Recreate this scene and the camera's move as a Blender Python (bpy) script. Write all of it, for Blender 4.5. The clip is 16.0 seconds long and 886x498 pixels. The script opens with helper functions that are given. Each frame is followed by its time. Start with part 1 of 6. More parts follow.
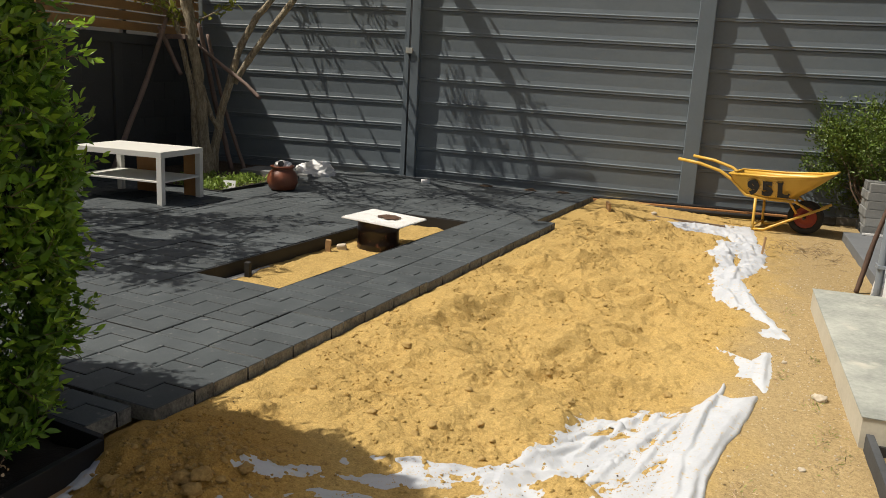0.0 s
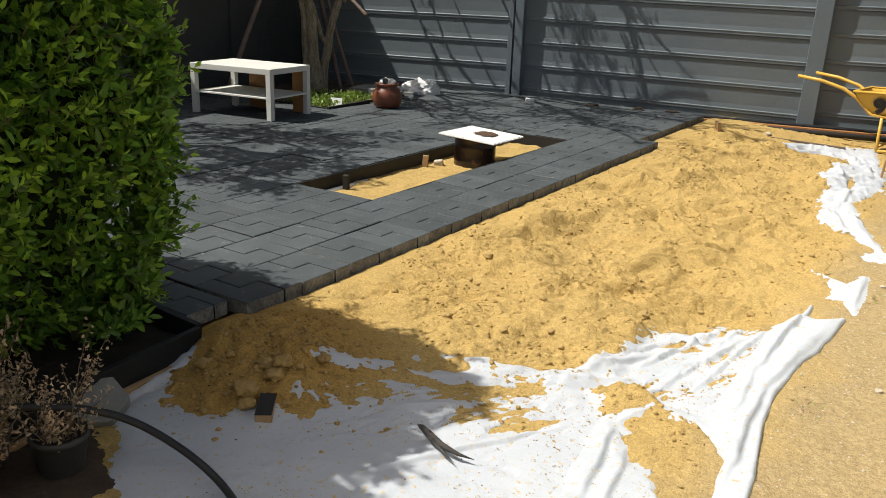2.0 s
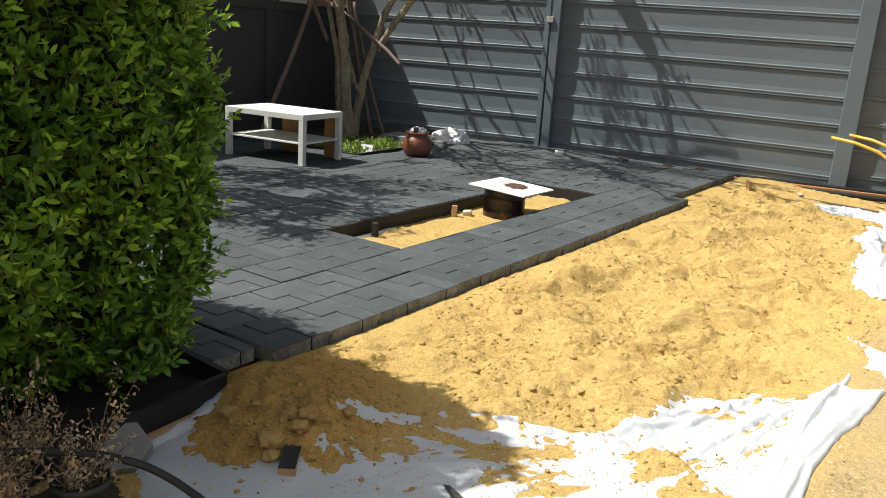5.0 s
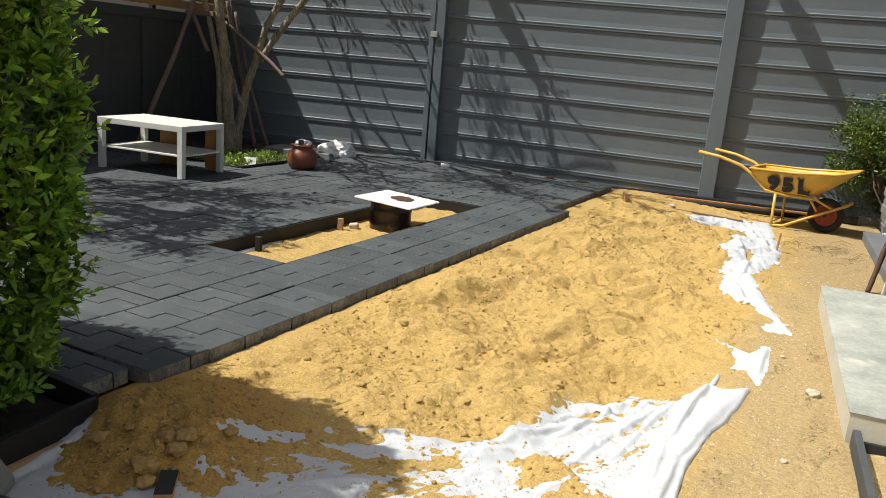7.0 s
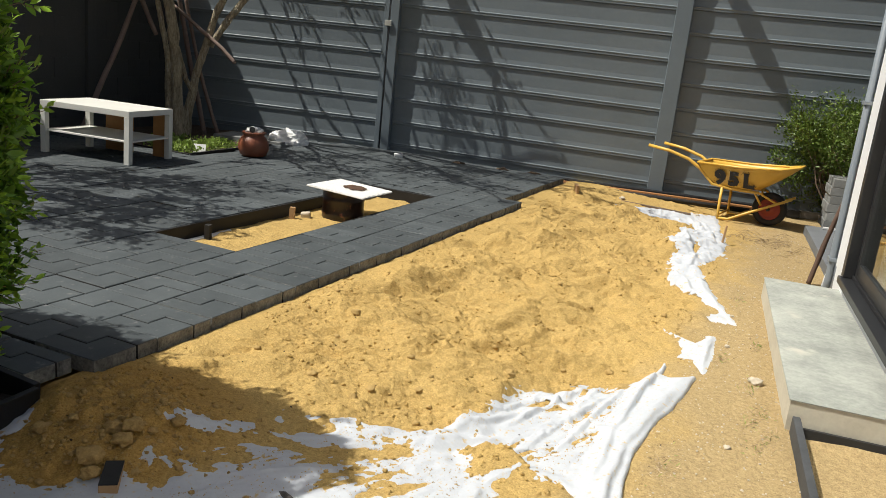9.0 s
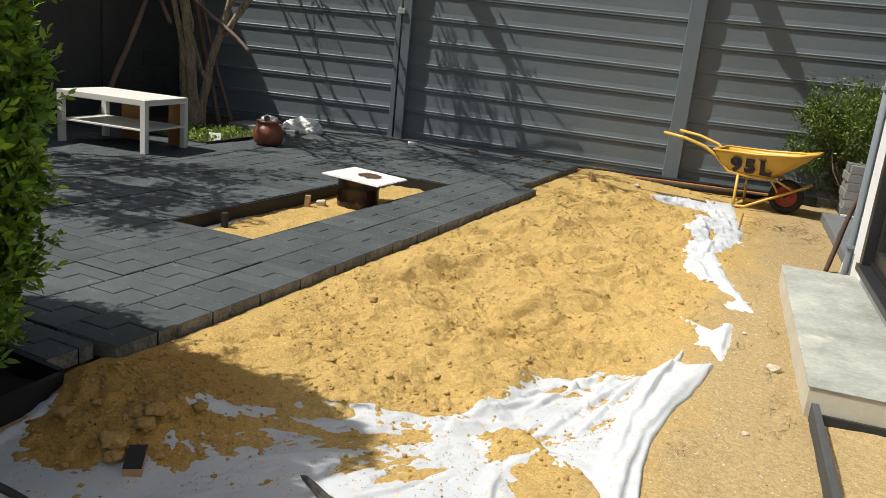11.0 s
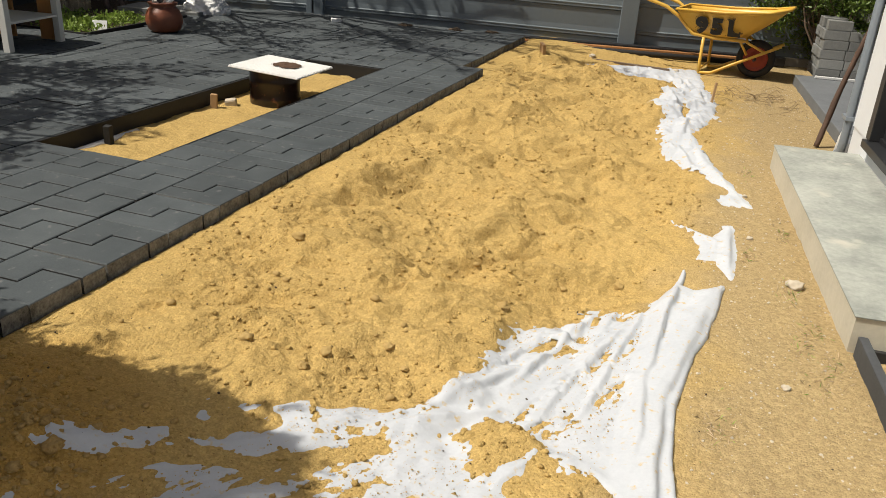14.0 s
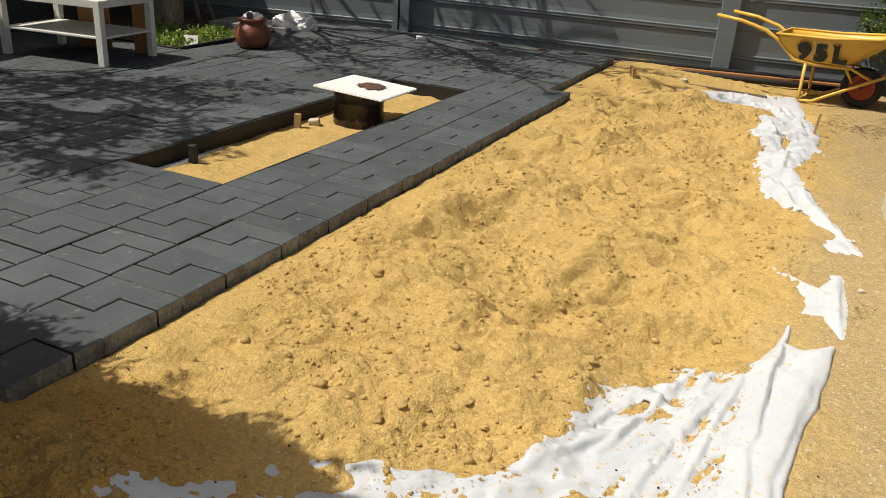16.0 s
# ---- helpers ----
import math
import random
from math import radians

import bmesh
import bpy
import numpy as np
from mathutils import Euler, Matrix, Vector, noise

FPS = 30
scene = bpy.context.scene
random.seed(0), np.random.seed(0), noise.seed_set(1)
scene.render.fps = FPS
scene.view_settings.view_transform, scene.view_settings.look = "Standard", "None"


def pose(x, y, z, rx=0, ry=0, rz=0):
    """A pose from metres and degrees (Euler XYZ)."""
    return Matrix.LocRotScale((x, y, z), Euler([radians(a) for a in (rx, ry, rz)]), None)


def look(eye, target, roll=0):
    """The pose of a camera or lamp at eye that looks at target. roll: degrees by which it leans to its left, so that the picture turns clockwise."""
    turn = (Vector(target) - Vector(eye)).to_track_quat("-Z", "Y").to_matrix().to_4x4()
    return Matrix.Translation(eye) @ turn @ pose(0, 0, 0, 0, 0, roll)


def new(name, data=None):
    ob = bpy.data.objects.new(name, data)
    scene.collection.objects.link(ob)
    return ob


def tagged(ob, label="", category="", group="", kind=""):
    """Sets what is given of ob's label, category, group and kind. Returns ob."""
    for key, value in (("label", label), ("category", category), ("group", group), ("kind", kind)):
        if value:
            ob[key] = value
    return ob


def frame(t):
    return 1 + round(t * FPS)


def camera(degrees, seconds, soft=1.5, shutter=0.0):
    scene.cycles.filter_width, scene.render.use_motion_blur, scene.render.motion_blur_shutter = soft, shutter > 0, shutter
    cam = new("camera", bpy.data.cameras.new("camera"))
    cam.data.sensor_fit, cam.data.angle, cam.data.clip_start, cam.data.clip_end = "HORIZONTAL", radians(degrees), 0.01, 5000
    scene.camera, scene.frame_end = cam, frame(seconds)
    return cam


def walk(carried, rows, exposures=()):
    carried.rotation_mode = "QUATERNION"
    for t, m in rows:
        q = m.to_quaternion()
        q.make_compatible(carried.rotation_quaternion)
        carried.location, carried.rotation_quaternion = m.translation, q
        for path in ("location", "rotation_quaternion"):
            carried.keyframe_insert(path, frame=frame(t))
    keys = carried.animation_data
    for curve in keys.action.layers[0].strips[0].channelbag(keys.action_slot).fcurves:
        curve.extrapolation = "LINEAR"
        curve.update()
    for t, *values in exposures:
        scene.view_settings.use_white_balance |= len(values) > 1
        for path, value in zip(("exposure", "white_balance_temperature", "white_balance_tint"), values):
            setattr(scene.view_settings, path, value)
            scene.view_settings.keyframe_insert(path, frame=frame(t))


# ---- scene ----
cam = camera(58.1, 16.0, soft=0.5)
PATH = [
    (0, (2.008, -1.965, 1.219), (1.184, -0.194, 0.789), 3.0),
    (0.5, (2.016, -1.891, 1.235), (1.135, -0.144, 0.818), 1.9),
    (1, (2.127, -1.897, 1.219), (1.139, -0.23, 0.723), 1.4),
    (1.5, (2.215, -1.938, 1.194), (1.197, -0.334, 0.568), 1.8),
    (2, (2.19, -1.975, 1.197), (1.149, -0.387, 0.57), 2.1),
    (2.5, (2.159, -1.981, 1.199), (1.059, -0.417, 0.611), 2.1),
    (3, (2.153, -1.976, 1.2), (1.014, -0.428, 0.644), 2.0),
    (3.5, (2.14, -1.958, 1.195), (1.011, -0.408, 0.628), 2.8),
    (6, (2.137, -1.972, 1.223), (1.079, -0.337, 0.769), 4.0),
    (6.5, (2.149, -1.962, 1.221), (1.183, -0.267, 0.779), 4.2),
    (7, (2.151, -1.95, 1.209), (1.269, -0.217, 0.742), 4.8),
    (7.5, (2.149, -1.947, 1.205), (1.325, -0.188, 0.727), 5.5),
    (8, (2.151, -1.94, 1.203), (1.385, -0.157, 0.719), 6.2),
    (10.5, (2.151, -1.971, 1.202), (1.367, -0.193, 0.729), 5.8),
    (11, (2.135, -1.966, 1.193), (1.341, -0.202, 0.685), 5.8),
    (11.5, (2.074, -1.972, 1.161), (1.22, -0.278, 0.529), 5.3),
    (12, (2.049, -1.921, 1.15), (1.175, -0.246, 0.493), 5.2),
    (12.5, (2.025, -1.709, 1.153), (1.15, -0.041, 0.481), 4.9),
    (13, (1.969, -1.528, 1.142), (1.114, 0.137, 0.436), 4.4),
    (13.5, (1.821, -1.339, 1.143), (1.1, 0.373, 0.402), 4.1),
    (14, (1.772, -1.219, 1.13), (1.177, 0.518, 0.337), 3.6),
    (14.5, (1.762, -1.099, 1.133), (1.182, 0.635, 0.323), 3.8),
    (15, (1.747, -1.039, 1.126), (1.199, 0.683, 0.269), 4.2),
    (15.5, (1.71, -1.057, 1.142), (1.119, 0.654, 0.29), 4.2),
    (16, (1.667, -1.076, 1.165), (0.899, 0.6, 0.388), 3.8),
]
walk(cam, [(t, look(eye, target, roll)) for t, eye, target, roll in PATH], exposures=[(0.0, -0.1, 6750, 10), (0.5, 0.32, 6550, 8), (1.0, 0.42, 6450, 7), (1.5, 0.17, 6450, 7), (2.0, 0.12, 6450, 8), (3.0, 0.42, 6350, 6), (3.5, 0.44, 6350, 6), (6.0, 0.46, 6350, 7), (6.6, 0.38, 6400, 8), (7.2, 0.12, 6450, 8), (8.0, 0.04, 6450, 8), (10.5, 0.12, 6450, 8), (11.0, 0.08, 6450, 8), (11.5, -0.02, 6450, 7), (12.5, 0.05, 6500, 8), (14.0, -0.1, 6700, 9), (15.3, -0.14, 6750, 9), (16.0, -0.03, 6800, 9)])

# ---- world and sun ----
SUN = Vector((-0.505, -0.315, 0.94)).normalized()
world = bpy.data.worlds.new("sky")
scene.world = world
world.use_nodes = True
wn = world.node_tree
sky = wn.nodes.new("ShaderNodeTexSky")
sky.sky_type, sky.sun_disc = "NISHITA", False
sky.air_density, sky.dust_density, sky.ozone_density = 0.8, 5.0, 0.6
sky.sun_elevation = math.asin(SUN.z)
sky.sun_rotation = math.atan2(SUN.x, SUN.y)
wn.links.new(sky.outputs[0], wn.nodes["Background"].inputs[0])
wn.nodes["Background"].inputs[1].default_value = 0.066
sun = new("sun", bpy.data.lights.new("sun", "SUN"))
sun.data.energy, sun.data.angle, sun.data.color = 5.0, radians(0.53), (1.0, 0.95, 0.86)
sun.rotation_euler = SUN.to_track_quat("Z", "Y").to_euler()


# ---- materials ----
def noise_mat(name, c1, c2, big=3.0, small=60.0, rough=0.8, bump=0.3, metal=0.0, mix=0.5, rnd=0.0, island=False, spec=0.5, dist=0.004, c3=None, spots=0.0, spot_scale=12.0, fine=0.7, coarse=1.3):
    """Two colours mixed by a coarse and a fine noise, with relief; rnd varies the brightness piece by piece."""
    m = bpy.data.materials.new(name)
    m.use_nodes = True
    n, l = m.node_tree.nodes, m.node_tree.links
    b = n["Principled BSDF"]
    tc = n.new("ShaderNodeNewGeometry")
    if big < 0:
        tc = n.new("ShaderNodeTexCoord")
    where = tc.outputs["Position"] if big >= 0 else tc.outputs["Object"]
    n1, n2 = n.new("ShaderNodeTexNoise"), n.new("ShaderNodeTexNoise")
    for k, sc in ((n1, abs(big)), (n2, small)):
        k.inputs["Scale"].default_value = sc
        k.inputs["Detail"].default_value = 6
        k.inputs["Roughness"].default_value = 0.62
        l.new(where, k.inputs["Vector"])
    add = n.new("ShaderNodeMath")
    add.operation = "MULTIPLY_ADD"
    l.new(n2.outputs[0], add.inputs[0])
    add.inputs[1].default_value = fine
    half = n.new("ShaderNodeMath")
    half.operation = "MULTIPLY_ADD"
    l.new(n1.outputs[0], half.inputs[0])
    half.inputs[1].default_value = coarse
    half.inputs[2].default_value = mix - 0.5 * coarse - 0.5 * fine
    l.new(half.outputs[0], add.inputs[2])
    mx = n.new("ShaderNodeMix")
    mx.data_type = "RGBA"
    mx.inputs["A"].default_value, mx.inputs["B"].default_value = (*c1, 1), (*c2, 1)
    l.new(add.outputs[0], mx.inputs["Factor"])
    col = mx.outputs["Result"]
    if c3:
        sp = n.new("ShaderNodeTexNoise")
        sp.inputs["Scale"].default_value = spot_scale
        sp.inputs["Detail"].default_value = 8
        l.new(where, sp.inputs["Vector"])
        mr = n.new("ShaderNodeMapRange")
        mr.inputs["From Min"].default_value, mr.inputs["From Max"].default_value = 0.6 - spots, 0.72 - spots
        l.new(sp.outputs[0], mr.inputs["Value"])
        m2 = n.new("ShaderNodeMix")
        m2.data_type = "RGBA"
        m2.inputs["B"].default_value = (*c3, 1)
        l.new(mr.outputs[0], m2.inputs["Factor"])
        l.new(col, m2.inputs["A"])
        col = m2.outputs["Result"]
    if rnd:
        if island:
            src = n.new("ShaderNodeNewGeometry").outputs["Random Per Island"]
        else:
            src = n.new("ShaderNodeObjectInfo").outputs["Random"]
        mr2 = n.new("ShaderNodeMapRange")
        mr2.inputs["To Min"].default_value, mr2.inputs["To Max"].default_value = 1 - rnd, 1 + rnd
        l.new(src, mr2.inputs["Value"])
        hv = n.new("ShaderNodeHueSaturation")
        l.new(mr2.outputs[0], hv.inputs["Value"])
        l.new(col, hv.inputs["Color"])
        col = hv.outputs[0]
    l.new(col, b.inputs["Base Color"])
    b.inputs["Roughness"].default_value = rough
    b.inputs["Metallic"].default_value = metal
    b.inputs["Specular IOR Level"].default_value = spec
    if bump:
        bp = n.new("ShaderNodeBump")
        bp.inputs["Strength"].default_value, bp.inputs["Distance"].default_value = bump, dist
        l.new(add.outputs[0], bp.inputs["Height"])
        l.new(bp.outputs[0], b.inputs["Normal"])
    return m


def leaf_mat(name, c1, c2, trans=0.35):
    m = noise_mat(name, c1, c2, big=2.5, small=30, rough=0.42, bump=0.0, rnd=0.45, island=True, spec=0.4)
    b = m.node_tree.nodes["Principled BSDF"]
    n, l = m.node_tree.nodes, m.node_tree.links
    tr = n.new("ShaderNodeBsdfTranslucent")
    mixs = n.new("ShaderNodeMixShader")
    mixs.inputs[0].default_value = trans
    l.new(b.inputs["Base Color"].links[0].from_socket, tr.inputs[0])
    l.new(b.outputs[0], mixs.inputs[1])
    l.new(tr.outputs[0], mixs.inputs[2])
    l.new(mixs.outputs[0], n["Material Output"].inputs[0])
    return m


def ground_mat():
    """Loose yellow sand, passing into paler trodden ground beside the house."""
    m = noise_mat("sand", (0.37, 0.242, 0.08), (0.54, 0.385, 0.152), big=2.2, small=85, rough=0.95, bump=0, spec=0.1, fine=1.1, coarse=0.5)
    n, l = m.node_tree.nodes, m.node_tree.links
    b = n["Principled BSDF"]
    sand = b.inputs["Base Color"].links[0].from_socket
    geo = n.new("ShaderNodeNewGeometry")
    sep = n.new("ShaderNodeSeparateXYZ")
    l.new(geo.outputs["Position"], sep.inputs[0])
    wob = n.new("ShaderNodeTexNoise")
    wob.inputs["Scale"].default_value, wob.inputs["Detail"].default_value = 3.5, 5
    l.new(geo.outputs["Position"], wob.inputs["Vector"])
    sx = n.new("ShaderNodeMath")
    sx.operation = "MULTIPLY_ADD"
    sx.inputs[1].default_value = 0.7
    l.new(wob.outputs[0], sx.inputs[0])
    l.new(sep.outputs[0], sx.inputs[2])
    rng = n.new("ShaderNodeMapRange")
    rng.inputs["From Min"].default_value, rng.inputs["From Max"].default_value = 2.0, 2.3
    l.new(sx.outputs[0], rng.inputs["Value"])
    fine = n.new("ShaderNodeTexNoise")
    fine.inputs["Scale"].default_value, fine.inputs["Detail"].default_value = 45, 6
    l.new(geo.outputs["Position"], fine.inputs["Vector"])
    pale = n.new("ShaderNodeMix")
    pale.data_type = "RGBA"
    pale.inputs["A"].default_value, pale.inputs["B"].default_value = (0.25, 0.178, 0.085, 1), (0.47, 0.355, 0.185, 1)
    l.new(fine.outputs[0], pale.inputs["Factor"])
    mx = n.new("ShaderNodeMix")
    mx.data_type = "RGBA"
    l.new(rng.outputs[0], mx.inputs["Factor"])
    l.new(sand, mx.inputs["A"])
    l.new(pale.outputs["Result"], mx.inputs["B"])
    # dark grit
    grit = n.new("ShaderNodeTexNoise")
    grit.inputs["Scale"].default_value, grit.inputs["Detail"].default_value = 210, 2
    l.new(geo.outputs["Position"], grit.inputs["Vector"])
    gr = n.new("ShaderNodeMapRange")
    gr.inputs["From Min"].default_value, gr.inputs["From Max"].default_value = 0.66, 0.72
    gr.inputs["To Max"].default_value = 0.75
    l.new(grit.outputs[0], gr.inputs["Value"])
    mg = n.new("ShaderNodeMix")
    mg.data_type = "RGBA"
    mg.inputs["B"].default_value = (0.16, 0.09, 0.03, 1)
    l.new(gr.outputs[0], mg.inputs["Factor"])
    l.new(mx.outputs["Result"], mg.inputs["A"])
    # damp soil tipped at the paving's corner
    mid = n.new("ShaderNodeVectorMath")
    mid.operation = "DISTANCE"
    mid.inputs[1].default_value = (0.25, -0.22, -0.02)
    l.new(geo.outputs["Position"], mid.inputs[0])
    wd = n.new("ShaderNodeMath")
    wd.operation = "MULTIPLY_ADD"
    wd.inputs[1].default_value = 0.3
    l.new(wob.outputs[0], wd.inputs[0])
    l.new(mid.outputs["Value"], wd.inputs[2])
    damp = n.new("ShaderNodeMapRange")
    damp.inputs["From Min"].default_value, damp.inputs["From Max"].default_value = 0.70, 0.48
    l.new(wd.outputs[0], damp.inputs["Value"])
    md = n.new("ShaderNodeMix")
    md.data_type = "RGBA"
    md.blend_type = "MULTIPLY"
    md.inputs["B"].default_value = (0.93, 0.83, 0.66, 1)
    l.new(damp.outputs[0], md.inputs["Factor"])
    l.new(mg.outputs["Result"], md.inputs["A"])
    # rounded grains and small clumps, each of its own shade
    col, prev = md.outputs["Result"], None
    for size, deep, power, low, high in ((75, 0.006, 0.38, 0.92, 1.07), (200, 0.004, 0.62, 0.82, 1.14)):
        vor = n.new("ShaderNodeTexVoronoi")
        vor.inputs["Scale"].default_value = size
        l.new(geo.outputs["Position"], vor.inputs["Vector"])
        one = n.new("ShaderNodeSeparateColor")
        l.new(vor.outputs["Color"], one.inputs[0])
        shade = n.new("ShaderNodeMapRange")
        shade.inputs["To Min"].default_value, shade.inputs["To Max"].default_value = low, high
        l.new(one.outputs[0], shade.inputs["Value"])
        tint = n.new("ShaderNodeHueSaturation")
        l.new(shade.outputs[0], tint.inputs["Value"])
        l.new(col, tint.inputs["Color"])
        col = tint.outputs[0]
        bp = n.new("ShaderNodeBump")
        bp.invert = True
        bp.inputs["Strength"].default_value, bp.inputs["Distance"].default_value = power, deep
        l.new(vor.outputs["Distance"], bp.inputs["Height"])
        if prev:
            l.new(prev.outputs[0], bp.inputs["Normal"])
        prev = bp
    l.new(col, b.inputs["Base Color"])
    l.new(prev.outputs[0], b.inputs["Normal"])
    return m


SAND = ground_mat()
CLOD = noise_mat("damp_sand_clod", (0.30, 0.2, 0.072), (0.50, 0.355, 0.15), big=9, small=120, rough=0.95, bump=0.5, spec=0.1, dist=0.004)
DAMP = noise_mat("damp_soil_clod", (0.29, 0.185, 0.068), (0.54, 0.365, 0.145), big=16, small=110, rough=0.95, bump=0.6, spec=0.1, dist=0.006, fine=1.6)
PAVER = noise_mat("charcoal_concrete", (0.042, 0.050, 0.055), (0.096, 0.109, 0.115), big=4, small=170, rough=0.72, spec=0.25, bump=0.35, rnd=0.16, dist=0.0015, c3=(0.17, 0.17, 0.17), spots=-0.03, spot_scale=22)
JOINT = noise_mat("dark_joint", (0.014, 0.014, 0.014), (0.03, 0.029, 0.027), big=6, small=60, rough=0.95, bump=0.2)
PAVER_SIDE = noise_mat("raw_concrete_side", (0.06, 0.062, 0.062), (0.29, 0.285, 0.262), big=18, small=90, rough=0.9, bump=0.6, rnd=0.15, fine=1.6, coarse=1.8)
SHEET = noise_mat("grey_painted_plank", (0.125, 0.152, 0.172), (0.168, 0.199, 0.22), big=1.4, small=22, rough=0.48, bump=0.12, rnd=0.05, dist=0.003)
POST = noise_mat("grey_painted_post", (0.122, 0.152, 0.176), (0.158, 0.192, 0.218), big=2, small=40, rough=0.6, bump=0.2)
DARKWALL = noise_mat("dark_painted_blockwork", (0.032, 0.033, 0.034), (0.05, 0.051, 0.052), big=2, small=35, rough=0.75, bump=0.35)
BEAM = noise_mat("bare_concrete_beam", (0.22, 0.2, 0.17), (0.36, 0.33, 0.28), big=5, small=60, rough=0.9, bump=0.5)
SLAT = noise_mat("varnished_slat", (0.22, 0.115, 0.04), (0.33, 0.185, 0.07), big=3, small=40, rough=0.5, bump=0.2, rnd=0.2)
BARK = noise_mat("mottled_bark", (0.19, 0.155, 0.10), (0.60, 0.51, 0.36), big=9, small=42, rough=0.9, bump=1.0, c3=(0.5, 0.46, 0.36), spots=0.03, spot_scale=20, dist=0.02, fine=1.8, coarse=1.6)
# bark is drawn out along the stem
_bn, _bl = BARK.node_tree.nodes, BARK.node_tree.links
_map = _bn.new("ShaderNodeMapping")
_map.inputs["Scale"].default_value = (2.2, 2.2, 0.5)
for _k in [k for k in _bl if k.from_socket.name == "Position"]:
    _to, _from = _k.to_socket, _k.from_socket
    _bl.new(_from, _map.inputs["Vector"])
    _bl.new(_map.outputs[0], _to)
POLE = noise_mat("weathered_pole", (0.13, 0.09, 0.075), (0.25, 0.18, 0.15), big=6, small=60, rough=0.85, bump=0.6)
HEDGE = leaf_mat("ficus_leaf", (0.055, 0.135, 0.016), (0.16, 0.30, 0.03), 0.3)
HEDGE_TIP = leaf_mat("young_ficus_leaf", (0.17, 0.33, 0.03), (0.34, 0.52, 0.06), 0.42)
for _m in (HEDGE, HEDGE_TIP):
    _m.node_tree.nodes["Principled BSDF"].inputs["Roughness"].default_value = 0.34
# near-black colour that paints the shade deep in the hedge
HEDGE_SHADE = noise_mat("hedge_inner_shade", (0.008, 0.014, 0.004), (0.018, 0.03, 0.008), big=8, small=40, rough=0.95, bump=0.5)
BUSH = leaf_mat("shrub_leaf", (0.04, 0.075, 0.013), (0.15, 0.22, 0.034), 0.2)
SPRIG = leaf_mat("young_leaf", (0.18, 0.22, 0.03), (0.34, 0.36, 0.06), 0.22)
GRASS = leaf_mat("weed_leaf", (0.14, 0.22, 0.035), (0.30, 0.40, 0.09), 0.4)
DRY = leaf_mat("dead_leaf", (0.30, 0.21, 0.12), (0.58, 0.46, 0.31), 0.25)
BRUSH = noise_mat("brown_brushwood", (0.16, 0.11, 0.06), (0.34, 0.25, 0.14), big=8, small=60, rough=0.9, bump=0.3)
TWIG = noise_mat("dry_twig", (0.09, 0.06, 0.04), (0.22, 0.16, 0.11), big=8, small=60, rough=0.9, bump=0.4)
WHITE = noise_mat("white_laminate", (0.69, 0.685, 0.64), (0.77, 0.765, 0.72), big=3, small=50, rough=0.45, bump=0.04)
BOARD = noise_mat("pine_board", (0.38, 0.18, 0.06), (0.52, 0.28, 0.11), big=4, small=40, rough=0.55, bump=0.15)
TERRA = noise_mat("terracotta_glaze", (0.15, 0.045, 0.022), (0.24, 0.08, 0.04), big=6, small=60, rough=0.42, bump=0.2)
CLOTH = noise_mat("white_geotextile", (0.42, 0.445, 0.485), (0.54, 0.56, 0.595), big=3, small=90, rough=0.95, bump=0.5, spec=0.1, c3=(0.53, 0.40, 0.2), spots=0.0, spot_scale=48)
RAG = noise_mat("white_rag", (0.75, 0.75, 0.74), (0.85, 0.85, 0.84), big=8, small=90, rough=0.95, bump=0.3, spec=0.1)
YELLOW = noise_mat("yellow_enamel", (0.60, 0.35, 0.05), (0.72, 0.45, 0.085), big=5, small=50, rough=0.38, bump=0.08, c3=(0.36, 0.2, 0.05), spots=-0.06, spot_scale=14)
BLACK = noise_mat("black_paint", (0.012, 0.012, 0.012), (0.025, 0.024, 0.023), big=5, small=60, rough=0.75, bump=0.2)
RUBBER = noise_mat("tyre_rubber", (0.012, 0.012, 0.012), (0.03, 0.028, 0.026), big=6, small=70, rough=0.8, bump=0.3)
REDRIM = noise_mat("red_rim_paint", (0.25, 0.035, 0.018), (0.34, 0.05, 0.025), big=8, small=60, rough=0.5, bump=0.1)
EDGING = noise_mat("black_edging", (0.006, 0.006, 0.007), (0.013, 0.013, 0.014), big=4, small=60, rough=0.6, bump=0.25)
CONC = noise_mat("smooth_cement", (0.20, 0.215, 0.195), (0.40, 0.41, 0.37), big=2.6, small=35, rough=0.72, bump=0.15, coarse=2.6, fine=1.2, c3=(0.46, 0.44, 0.38), spots=-0.02, spot_scale=5)
CONC_SIDE = noise_mat("rendered_step_side", (0.40, 0.375, 0.30), (0.60, 0.565, 0.47), big=3, small=50, rough=0.85, bump=0.25)
EDGEGREY = noise_mat("dark_kerb", (0.035, 0.038, 0.042), (0.07, 0.074, 0.08), big=5, small=60, rough=0.75, bump=0.25)
SLABGREY = noise_mat("grey_slab", (0.10, 0.11, 0.12), (0.17, 0.18, 0.19), big=4, small=60, rough=0.8, bump=0.25)
BLOCKGREY = noise_mat("grey_paving_block", (0.15, 0.155, 0.15), (0.25, 0.255, 0.245), big=6, small=90, rough=0.9, bump=0.5, rnd=0.22)
HOUSE = noise_mat("white_render", (0.64, 0.66, 0.68), (0.73, 0.75, 0.77), big=2, small=60, rough=0.85, bump=0.15)
ALU = noise_mat("black_aluminium", (0.015, 0.016, 0.018), (0.025, 0.026, 0.028), big=3, small=60, rough=0.4, bump=0.03)
PIPE = noise_mat("grey_pipe", (0.16, 0.19, 0.22), (0.22, 0.25, 0.28), big=4, small=60, rough=0.45, bump=0.05)
